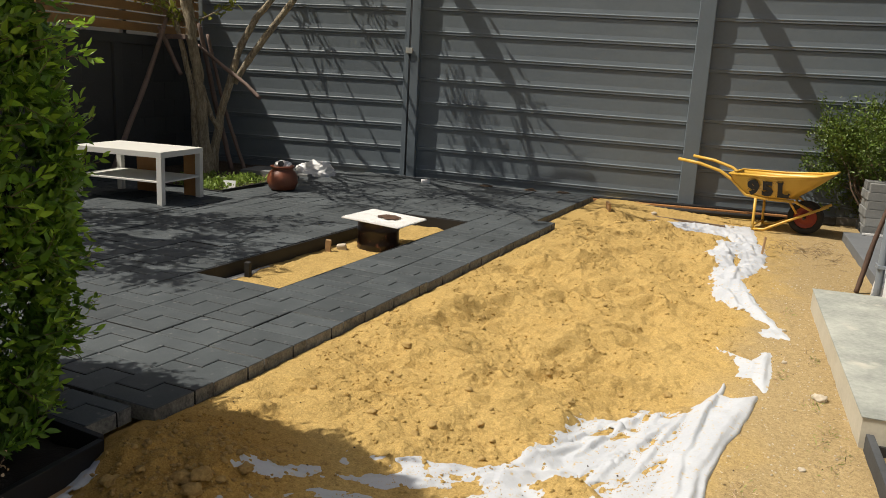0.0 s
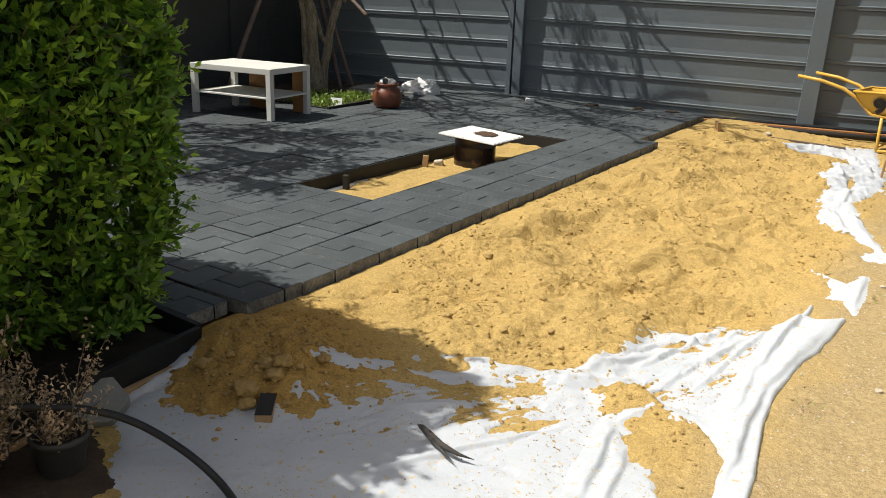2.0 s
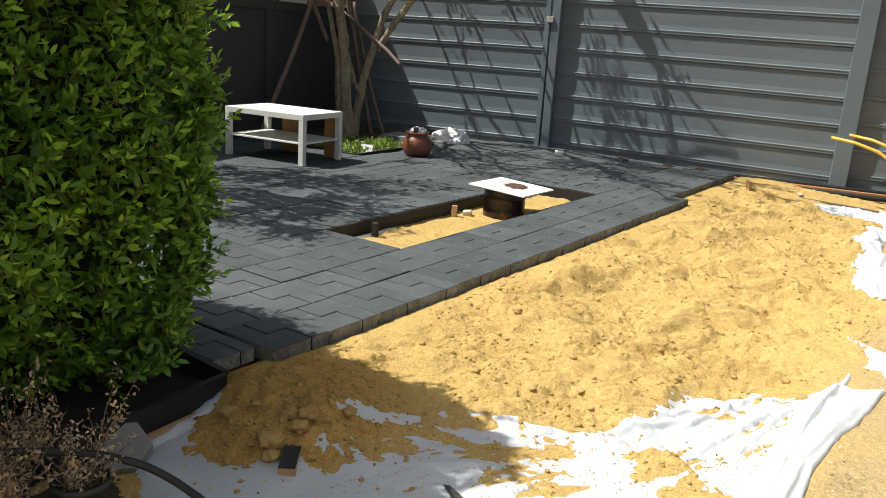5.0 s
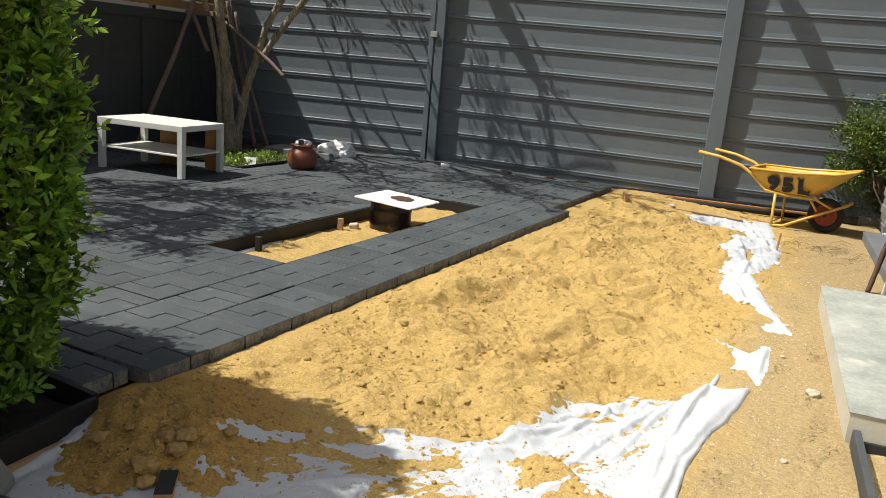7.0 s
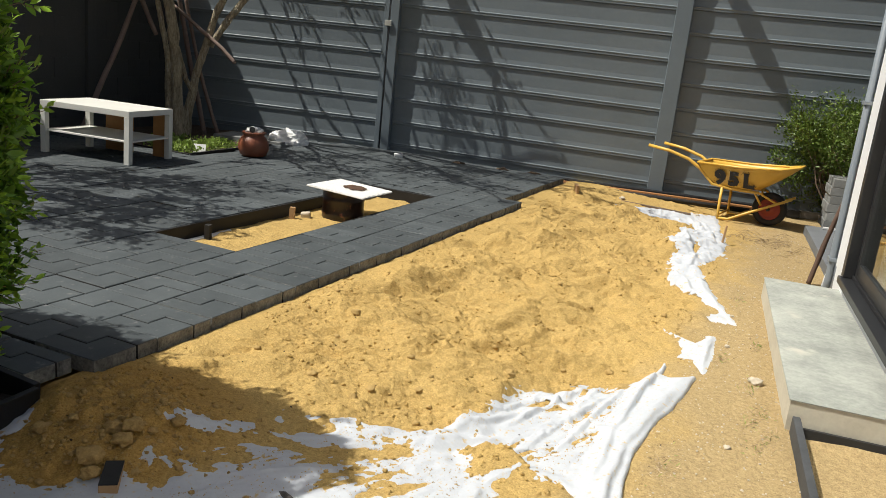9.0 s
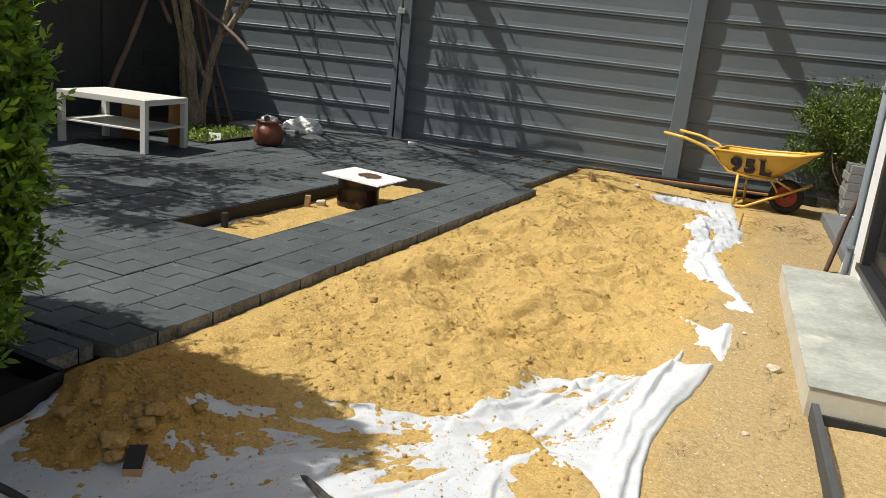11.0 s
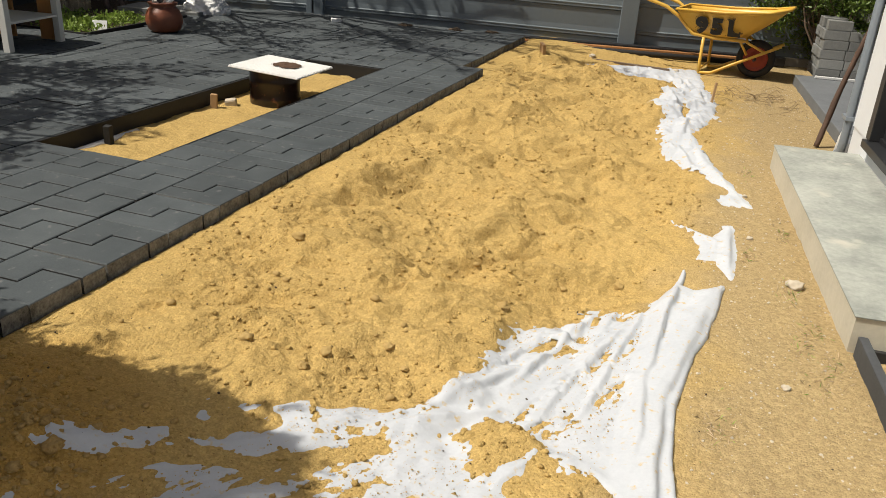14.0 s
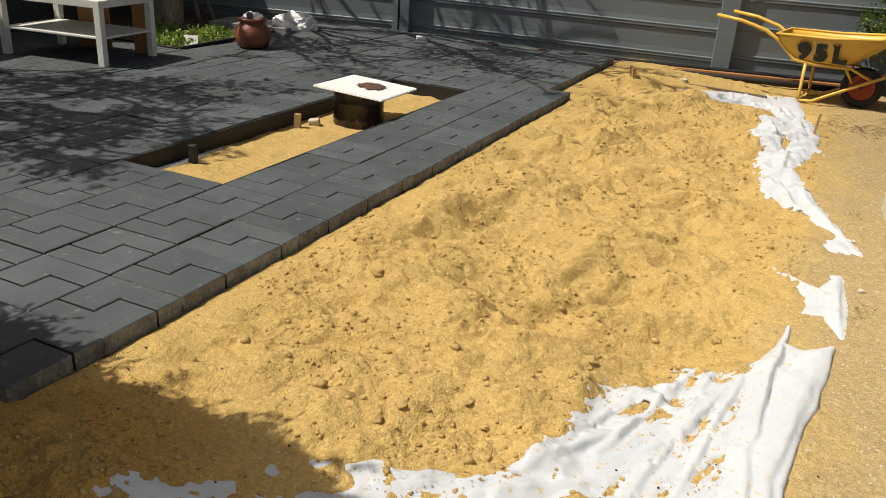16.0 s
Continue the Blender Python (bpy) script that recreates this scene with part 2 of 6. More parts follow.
PVC = noise_mat("white_pipe", (0.6, 0.6, 0.6), (0.72, 0.72, 0.7), big=5, small=60, rough=0.5, bump=0.05)
WOOD = noise_mat("dark_stick", (0.06, 0.035, 0.025), (0.14, 0.085, 0.06), big=6, small=60, rough=0.75, bump=0.4)
STRIP = noise_mat("grey_bark", (0.02, 0.018, 0.017), (0.08, 0.072, 0.065), big=25, small=120, rough=0.9, bump=0.7)
OFFCUT = noise_mat("timber_offcut", (0.32, 0.19, 0.09), (0.47, 0.31, 0.16), big=7, small=70, rough=0.85, bump=0.4)
RUST = noise_mat("rust_timber", (0.2, 0.085, 0.03), (0.46, 0.22, 0.075), big=5, small=50, rough=0.8, bump=0.4)
DRUMPIC = noise_mat("dark_patterned_drum", (0.006, 0.005, 0.005), (0.03, 0.013, 0.009), big=14, small=40, rough=0.34, bump=0.25, c3=(0.16, 0.06, 0.035), spots=0.0, spot_scale=26)
LID = noise_mat("white_ribbed_sheet", (0.74, 0.74, 0.72), (0.84, 0.84, 0.82), big=5, small=60, rough=0.6, bump=0.1)
SOIL = noise_mat("dark_soil", (0.03, 0.02, 0.013), (0.09, 0.06, 0.035), big=7, small=60, rough=0.95, bump=0.9, dist=0.012)
BEDSOIL = noise_mat("black_bed_soil", (0.008, 0.006, 0.005), (0.03, 0.022, 0.016), big=9, small=70, rough=0.95, bump=0.8, dist=0.01)
CHARCOAL = noise_mat("dark_seed_heap", (0.04, 0.02, 0.012), (0.13, 0.07, 0.04), big=30, small=160, rough=0.95, bump=0.8)
POTBLACK = noise_mat("black_plastic_pot", (0.02, 0.021, 0.021), (0.045, 0.045, 0.045), big=6, small=50, rough=0.6, bump=0.15)
HOSE = noise_mat("black_hose", (0.010, 0.010, 0.011), (0.02, 0.02, 0.021), big=6, small=60, rough=0.45, bump=0.08)
STONE = noise_mat("pale_stone", (0.4, 0.34, 0.26), (0.56, 0.5, 0.4), big=20, small=90, rough=0.9, bump=0.5)
# darkened so that the room behind the glass looks unlit
ROOM = noise_mat("room_gloom", (0.07, 0.068, 0.062), (0.11, 0.105, 0.096), big=2, small=30, rough=0.9, bump=0.1)
BOXGREY = noise_mat("junction_box_plastic", (0.42, 0.42, 0.38), (0.5, 0.5, 0.46), big=5, small=50, rough=0.5, bump=0.05)
REDTAPE = noise_mat("red_plastic", (0.5, 0.04, 0.03), (0.6, 0.06, 0.05), big=5, small=50, rough=0.5, bump=0.05)
GLASS = bpy.data.materials.new("window_glass")
GLASS.use_nodes = True
_g = GLASS.node_tree.nodes["Principled BSDF"]
_g.inputs["Base Color"].default_value = (0.75, 0.82, 0.8, 1)
_g.inputs["Roughness"].default_value = 0.02
_g.inputs["Transmission Weight"].default_value = 1.0
_g.inputs["IOR"].default_value = 1.5


# ---- building helpers ----
def mesh_of(bm, name, mats, smooth=False):
    me = bpy.data.meshes.new(name)
    bmesh.ops.recalc_face_normals(bm, faces=bm.faces[:])
    bm.to_mesh(me)
    bm.free()
    for m in (mats if isinstance(mats, (list, tuple)) else [mats]):
        me.materials.append(m)
    if smooth:
        for p in me.polygons:
            p.use_smooth = True
    return me


def raw_mesh(name, verts, faces, mat, smooth=False):
    me = bpy.data.meshes.new(name)
    me.from_pydata([tuple(v) for v in verts], [], [tuple(f) for f in faces])
    me.materials.append(mat)
    if smooth:
        me.polygons.foreach_set("use_smooth", [True] * len(me.polygons))
    me.update()
    return me


def part(name, bm, mat, parent=None, label="", smooth=False, at=None):
    me = bm if isinstance(bm, bpy.types.Mesh) else mesh_of(bm, name, mat, smooth)
    ob = new(name, me)
    if at is not None:
        ob.matrix_basis = at
    if parent is not None:
        ob.parent = parent
    if label:
        ob["label"] = label
    return ob


def empty(name, m=None, **tags):
    ob = new(name)
    if m is not None:
        ob.matrix_basis = m
    return tagged(ob, **tags)


def box(bm, x0, x1, y0, y1, z0, z1, bevel=0.0, m=None):
    r = bmesh.ops.create_cube(bm, size=1)
    vs = r["verts"]
    bmesh.ops.transform(bm, matrix=Matrix.Translation(((x0 + x1) / 2, (y0 + y1) / 2, (z0 + z1) / 2)) @ Matrix.Diagonal((abs(x1 - x0), abs(y1 - y0), abs(z1 - z0), 1)), verts=vs)
    if bevel:
        es = list({e for v in vs for e in v.link_edges})
        out = bmesh.ops.bevel(bm, geom=es, offset=bevel, segments=2, affect="EDGES", profile=0.6)
        vs = list({v for f in out["faces"] for v in f.verts} | {v for v in vs if v.is_valid})
    if m is not None:
        bmesh.ops.transform(bm, matrix=m, verts=[v for v in vs if v.is_valid])
    return bm


def boxed(x0, x1, y0, y1, z0, z1, bevel=0.0, m=None):
    return box(bmesh.new(), x0, x1, y0, y1, z0, z1, bevel, m)


def tube(bm, pts, radii, sides=8, caps=True):
    """A round limb through pts; radii one number or one a point."""
    pts = [Vector(p) for p in pts]
    if not isinstance(radii, (list, tuple)):
        radii = [radii] * len(pts)
    rings = []
    side = None
    for i, p in enumerate(pts):
        d = (pts[min(i + 1, len(pts) - 1)] - pts[max(i - 1, 0)]).normalized()
        if side is None:
            side = d.orthogonal().normalized()
        side = (side - d * side.dot(d)).normalized()
        up = d.cross(side)
        rings.append([bm.verts.new(p + (side * math.cos(a) + up * math.sin(a)) * radii[i]) for a in (2 * math.pi * k / sides for k in range(sides))])
    for a, b in zip(rings, rings[1:]):
        for k in range(sides):
            f = bm.faces.new((a[k], a[(k + 1) % sides], b[(k + 1) % sides], b[k]))
            f.smooth = True
    if caps:
        bm.faces.new(rings[0][::-1])
        bm.faces.new(rings[-1])
    return bm


def tubed(pts, radii, sides=8):
    return tube(bmesh.new(), pts, radii, sides)


def limb(pts, radii, sides=14, amp=0.012):
    """A gnarled limb: the line through pts divided finely and made uneven."""
    fine_p, fine_r = [], []
    for i in range(len(pts) - 1):
        for k in range(8):
            f = k / 8
            fine_p.append(Vector(pts[i]).lerp(Vector(pts[i + 1]), f))
            fine_r.append(radii[i] * (1 - f) + radii[i + 1] * f)
    fine_p.append(Vector(pts[-1]))
    fine_r.append(radii[-1])
    fine_p = [p + Vector((noise.noise(p * 3), noise.noise(p * 3 + Vector((9, 0, 0))), 0)) * amp * 1.5 for p in fine_p]
    return gnarled(tube(bmesh.new(), fine_p, fine_r, sides), amp)


def gnarled(bm, amp, scale=9.0):
    """Swellings and hollows on a limb."""
    bm.normal_update()
    for v in bm.verts:
        v.co += v.normal * amp * (noise.noise(v.co * scale) + 0.6 * noise.noise(v.co * scale * 2.7))
    return bm


def lathe(bm, profile, sides=32, close=False):
    """A turned body from (radius, height) pairs."""
    rings = [[bm.verts.new((r * math.cos(2 * math.pi * k / sides), r * math.sin(2 * math.pi * k / sides), z)) for k in range(sides)] for r, z in profile]
    for a, b in zip(rings, rings[1:]):
        for k in range(sides):
            f = bm.faces.new((a[k], a[(k + 1) % sides], b[(k + 1) % sides], b[k]))
            f.smooth = True
    bm.faces.new(rings[0][::-1])
    bm.faces.new(rings[-1])
    return bm


def prism(bm, pts, z0, z1, bev=0.0, side_mat=0):
    """An upright prism on the outline pts (counter-clockwise), its top edge chamfered."""
    n = len(pts)
    ins = []
    for i in range(n):
        a, p, b = (Vector(pts[(i + k) % n]) for k in (-1, 0, 1))
        d1, d2 = (p - a).normalized(), (b - p).normalized()
        n1, n2 = Vector((-d1.y, d1.x)), Vector((-d2.y, d2.x))
        ins.append(p + (n1 + n2) * bev / (1 + n1.dot(n2)))
    lo = [bm.verts.new((*p, z0)) for p in pts]
    mid = [bm.verts.new((*p, z1 - bev)) for p in pts]
    top = [bm.verts.new((*p, z1)) for p in ins]
    for i in range(n):
        k = (i + 1) % n
        bm.faces.new((lo[i], lo[k], mid[k], mid[i])).material_index = side_mat
        bm.faces.new((mid[i], mid[k], top[k], top[i]))
    bm.faces.new(top)
    bm.faces.new(lo[::-1])
    return bm


def lattice(x, y, seed):
    """Smooth value noise, -1 to 1, for arrays."""
    xi, yi = np.floor(x).astype(np.int64), np.floor(y).astype(np.int64)
    fx, fy = x - xi, y - yi
    fx, fy = fx * fx * (3 - 2 * fx), fy * fy * (3 - 2 * fy)

    def h(a, b):
        v = (a * 374761393 + b * 668265263 + seed * 1442695041) & 0xFFFFFFFF
        v = ((v ^ (v >> 13)) * 1274126177) & 0xFFFFFFFF
        v = v ^ (v >> 16)
        return (v & 0xFFFF) / 32767.5 - 1

    return (h(xi, yi) * (1 - fx) + h(xi + 1, yi) * fx) * (1 - fy) + (h(xi, yi + 1) * (1 - fx) + h(xi + 1, yi + 1) * fx) * fy


def fbm(x, y, scale, seed, octaves=4, gain=0.5):
    out, amp = 0, 1
    for k in range(octaves):
        out = out + amp * lattice(x * scale * 2**k, y * scale * 2**k, seed + k)
        amp *= gain
    return out


def step01(v, a, b):
    k = np.clip((v - a) / (b - a), 0, 1)
    return k * k * (3 - 2 * k)


def leaf_mesh(name, places, ways, size, mat, fat=0.42, vary=0.35, droop=0.25, rng=None):
    """Many small folded leaves: six-point blades at places, growing along ways."""
    rng = rng or np.random.default_rng(3)
    n = len(places)
    w = ways / (np.linalg.norm(ways, axis=1, keepdims=True) + 1e-9)
    r = rng.normal(size=(n, 3))
    s = np.cross(w, r)
    s /= np.linalg.norm(s, axis=1, keepdims=True) + 1e-9
    up = np.cross(s, w)
    ln = (size * (1 + vary * rng.uniform(-1, 1, n)))[:, None]
    wd = ln * fat * 0.5
    v = np.stack([places, places + w * ln * 0.33 + s * wd + up * wd * 0.3, places + w * ln * 0.7 + s * wd * 0.75 + up * wd * 0.1, places + w * ln - up * ln * droop * 0.3,
                  places + w * ln * 0.7 - s * wd * 0.75 + up * wd * 0.1, places + w * ln * 0.33 - s * wd + up * wd * 0.3, places + w * ln * 0.5 - up * wd * 0.12], 1).reshape(-1, 3)
    b = np.arange(n)[:, None] * 7
    f = np.concatenate([b + np.array([[0, 1, 6]]), b + np.array([[1, 2, 6]]), b + np.array([[2, 3, 6]]), b + np.array([[3, 4, 6]]), b + np.array([[4, 5, 6]]), b + np.array([[5, 0, 6]])])
    me = bpy.data.meshes.new(name)
    me.vertices.add(len(v))
    me.vertices.foreach_set("co", v.ravel())
    me.loops.add(len(f) * 3)
    me.loops.foreach_set("vertex_index", f.ravel())
    me.polygons.add(len(f))
    me.polygons.foreach_set("loop_start", np.arange(len(f)) * 3)
    me.update(calc_edges=True)
    me.materials.append(mat)
    return me


# ---- ground ----
def polygon_depth(X, Y, poly):
    """Signed distance to an outline, positive inside."""
    p = np.array(poly, float)
    d2, inside = np.full(X.shape, 1e9), np.zeros(X.shape, bool)
    for a, b in zip(p, np.roll(p, -1, 0)):
        e = b - a
        k = np.clip(((X - a[0]) * e[0] + (Y - a[1]) * e[1]) / (e @ e), 0, 1)
        d2 = np.minimum(d2, (X - a[0] - k * e[0]) ** 2 + (Y - a[1] - k * e[1]) ** 2)
        if a[1] != b[1]:
            cross = ((a[1] > Y) != (b[1] > Y)) & (X < (b[0] - a[0]) * (Y - a[1]) / (b[1] - a[1]) + a[0])
            inside ^= cross
    return np.where(inside, 1, -1) * np.sqrt(d2)


NEAR = [(1.90, 1.70), (1.875, 1.55), (1.835, 1.18), (1.80, 0.8), (1.815, 0.55), (1.87, 0.2), (1.90, -0.2), (1.92, -0.9), (1.4, -1.0), (0.9, -1.02), (0.55, -0.95), (0.37, -0.87), (0.22, -0.76), (0.11, -0.72), (0.06, -0.5),
        (0.05, -0.27), (0.10, -0.40), (0.2, -0.57), (0.46, -0.48), (0.6, -0.36), (0.62, -0.20), (0.67, -0.04), (0.74, 0.07), (0.83, 0.09), (0.93, 0.16), (1.02, 0.25), (1.12, 0.3), (1.22, 0.40), (1.31, 0.54), (1.27, 0.66), (1.26, 0.8), (1.24, 0.93), (1.27, 1.04), (1.38, 1.10), (1.47, 1.08), (1.51, 1.33), (1.57, 1.28), (1.65, 1.42), (1.74, 1.66), (1.8, 1.6)]
PATCH = [(1.29, 0.39), (1.35, 0.5), (1.44, 0.49), (1.52, 0.42), (1.62, 0.42), (1.69, 0.36), (1.775, 0.24), (1.80, 0.0), (1.72, -0.12), (1.6, 0.02), (1.5, 0.16), (1.41, 0.26)]


WALL_A = radians(11)
WALL_M = pose(0.63, 7.1, 0, 0, 0, 11)
PITCH = 0.31


_f = np.random.default_rng(77)
PRINTS = [(a, c, d, e, f) for a, c, d, e, f in zip(_f.uniform(0.15, 1.55, 75), _f.uniform(0.3, 5.6, 75), _f.uniform(0, 3.14, 75), _f.uniform(0.05, 0.12, 75), _f.uniform(0.004, 0.013, 75))]


def ground_z(x, y, grains=1.0):
    """Height of the sand and the trodden ground; grains 0 leaves out the roughness of its surface."""
    x0, y0 = x, y
    x, y = x0 + 0.05 * fbm(x0, y0, 3.0, 401, 3), y0 + 0.05 * fbm(x0, y0, 3.0, 411, 3)
    z = -0.05 - 0.085 * step01(x, 0.0, 1.5)
    front = 1 - step01(y, -0.35, 0.15)
    z = z * (1 - front) - 0.122 * front
    loose = step01(x, 0.02, 0.25) * (1 - step01(x, 1.35, 1.95)) * step01(y, 0.1, 0.6) * (1 - step01(y, 5.4, 6.3))
    bare = 1 - step01(np.minimum(polygon_depth(x0, y0, NEAR), -polygon_depth(x0, y0, PATCH)), -0.03, 0.05)
    loose = loose * bare
    z = z + loose * (0.036 * fbm(x, y, 2.1, 5, 3) + 0.046 * fbm((x * 0.87 + y * 0.5) * 0.65, (y * 0.87 - x * 0.5) * 1.35, 4.0, 21, 5, 0.5) + 0.006 * fbm(x, y * 1.2, 8.5, 33, 4, 0.65) + 0.006 * np.maximum(fbm(x, y, 11, 37, 4, 0.7), 0) ** 1.5)
    grain = 0.34 + 0.66 * step01(x, 0.0, 0.1) * (1 - step01(x, 1.4, 2.0))
    grain = grain * (0.1 + 0.9 * bare) * grains
    z = z + grain * ((0.4 + 0.6 * step01(fbm(x, y, 2.6, 47, 3), -0.35, 0.45)) * (0.0042 * fbm(x, y, 27.0, 41, 2, 0.5) + 0.0075 * fbm(x, y, 13.0, 45, 3, 0.5)) + 0.003 * np.maximum(fbm(x, y, 17.0, 51, 3, 0.7) - 0.5, 0) * 3) * np.where(x < -0.02, 0, 1)
    z = z + grain * (0.0016 * lattice(x * 66, y * 66, 63)) * np.where(x < -0.02, 0, 1)
    z = z + 0.004 * fbm(x, y, 9.0, 61, 3)
    # trodden pits with pushed-up rims
    for px, py, pa, pr, pd in PRINTS:
        c, s = math.cos(pa), math.sin(pa)
        d = np.sqrt((((x - px) * c + (y - py) * s) / 1.7) ** 2 + (-(x - px) * s + (y - py) * c) ** 2) / pr
        z = z - loose * (pd * np.exp(-(d**4)) - 0.45 * pd * np.exp(-(((d - 1.25) / 0.3) ** 2)))
    x, y = x0, y0
    # the heap of damp sand at the paving's corner
    heap = np.exp(-(((x - 0.29) / 0.31) ** 2 + ((y + 0.185) / 0.245) ** 2) ** 1.3)
    z = z + 0.115 * heap + heap * (0.022 * fbm(x, y, 8, 71, 4) + 0.012 * fbm(x, y, 26, 81, 2))
    # under the paving and in its opening
    under = 1 - step01(x, -0.03, 0.015)
    under = np.where(y < 0.02, 1 - step01(x, -0.12, -0.06), under)
    under = np.where(y > 4.66, 1 - step01(x, -0.2, -0.155), under)
    low = -0.105 + np.where((x > -1.25) & (x < -0.6) & (y > 1.5) & (y < 4.2), 0.012 + 0.012 * fbm(x, y, 5, 91, 5, 0.6), 0.0)
    z = z * (1 - under) + low * under
    # inside the kerb below the step
    inner = step01(x + 0.1 * y, 2.47, 2.5) * (1 - step01(y, 1.3, 1.4))
    z = z - 0.03 * inner
    return z


def axis_lines(a, b, fine, far):
    mid = np.arange(a, b + fine / 2, fine)
    grow, v, s = [], 0.0, fine
    while v < far:
        s *= 1.35
        v += s
        grow.append(v)
    g = np.array(grow)
    return np.concatenate([(a - g)[::-1], mid, b + g])


def build_ground():
    xs, ys = axis_lines(0.0, 2.0, 0.0068, 400), axis_lines(-1.0, 6.6, 0.0125, 400)
    xs = np.concatenate([xs[xs < -1.3], np.arange(-1.3, 0.0, 0.012), xs[(xs >= 0) & (xs <= 2.0)], np.arange(2.012, 2.6, 0.012), xs[xs > 2.6]])
    ys = np.concatenate([ys[ys < -1.0], np.arange(-1.0, 2.4, 0.0075), ys[ys > 2.4]])
    X, Y = np.meshgrid(xs, ys, indexing="ij")
    Z = ground_z(X, Y)
    nx, ny = X.shape
    v = np.stack([X, Y, Z], -1).reshape(-1, 3)
    i = (np.arange(nx - 1)[:, None] * ny + np.arange(ny - 1)[None]).ravel()
    f = np.stack([i, i + ny, i + ny + 1, i + 1], 1)
    me = bpy.data.meshes.new("ground")
    me.vertices.add(len(v))
    me.vertices.foreach_set("co", v.ravel())
    me.loops.add(len(f) * 4)
    me.loops.foreach_set("vertex_index", f.ravel())
    me.polygons.add(len(f))
    me.polygons.foreach_set("loop_start", np.arange(len(f)) * 4)
    me.polygons.foreach_set("use_smooth", np.ones(len(f), bool))
    me.update(calc_edges=True)
    me.materials.append(SAND)
    tagged(new("ground", me), "lumpy yellow building sand passing into pale trodden earth", "ground", kind="structure")


build_ground()


# ---- back wall of grey planks ----
def plank_mesh(s0, s1, zl, zr, h):
    """One lapped plank with a rolled lower lip, from s0 to s1 along the wall."""
    prof = [(0.0, 0.0), (0.0, -0.0095), (0.003, -0.012), (0.024, -0.0115), (0.032, -0.0155), (0.038, -0.0145), (0.044, -0.007), (0.05, -0.006), (0.09, -0.001), (h - 0.004, 0.0), (h - 0.004, 0.02), (0.0, 0.02)]
    bm = bmesh.new()
    a = [bm.verts.new((s0, y, zl + z)) for z, y in prof]
    b = [bm.verts.new((s1, y, zr + z)) for z, y in prof]
    n = len(prof)
    for i in range(n):
        bm.faces.new((a[i], b[i], b[(i + 1) % n], a[(i + 1) % n]))
    bm.faces.new(a[::-1])
    bm.faces.new(b)
    return bm


def back_wall():
    wall = tagged(part("wall_north", boxed(-5.95, 6.6, 0.03, 0.10, -0.3, 3.22), SHEET, None, at=WALL_M), "tall grey painted garden wall of lapped planks", "wall", kind="structure")
    bays = [(-5.87, -3.2, 0.043, 0.043, 0.265), (-3.05, 0.01, 0.05, -0.006, 0.2665), (0.155, 3.25, 0.045, 0.03, 0.265), (3.42, 6.5, 0.045, 0.04, 0.265)]
    for s0, s1, zl, zr, h in bays:
        for k in range(-1, 12):
            part("plank", plank_mesh(s0, s1, zl + k * h, zr + k * h * (1.012 if zl != zr else 1), h), SHEET, wall)
    # right-hand posts
    for s in (0.0, 3.25):
        part("post", boxed(s, s + 0.165, -0.095, 0.02, -0.3, 3.25, 0.006), POST, wall)
    # the jointed post with its conduit
    part("post", boxed(-3.135, -3.035, -0.095, 0.02, -0.3, 3.25, 0.006), POST, wall)
    part("post", boxed(-3.225, -3.165, -0.06, 0.02, -0.3, 3.25, 0.005), POST, wall)
    part("conduit", tubed([(-3.15, -0.05, -0.2), (-3.152, -0.052, 0.9), (-3.149, -0.05, 3.2)], 0.011), ALU, wall, "thin dark conduit pipe")
    part("junction_box", boxed(-3.19, -3.11, -0.12, -0.06, 1.42, 1.485, 0.006), BOXGREY, wall, "small pale junction box")
    # arms on the post tops
    for s in (-3.1, 0.08, 3.33):
        bm = bmesh.new()
        tube(bm, [(s, -0.05, 2.74), (s, -0.12, 2.81), (s, -0.20, 2.88), (s, -0.30, 2.965), (s, -0.41, 3.05), (s, -0.52, 3.14)], [0.035, 0.045, 0.08, 0.105, 0.075, 0.012], 7)
        part("arm", bm, POST, wall)
    base = tagged(part("footing_beam", boxed(-5.9, 6.6, -0.035, 0.03, -0.3, -0.055, 0.008), BEAM, None, at=WALL_M), "rough bare concrete footing beam along the wall", "footing", kind="structure")
    return wall, base


back_wall()


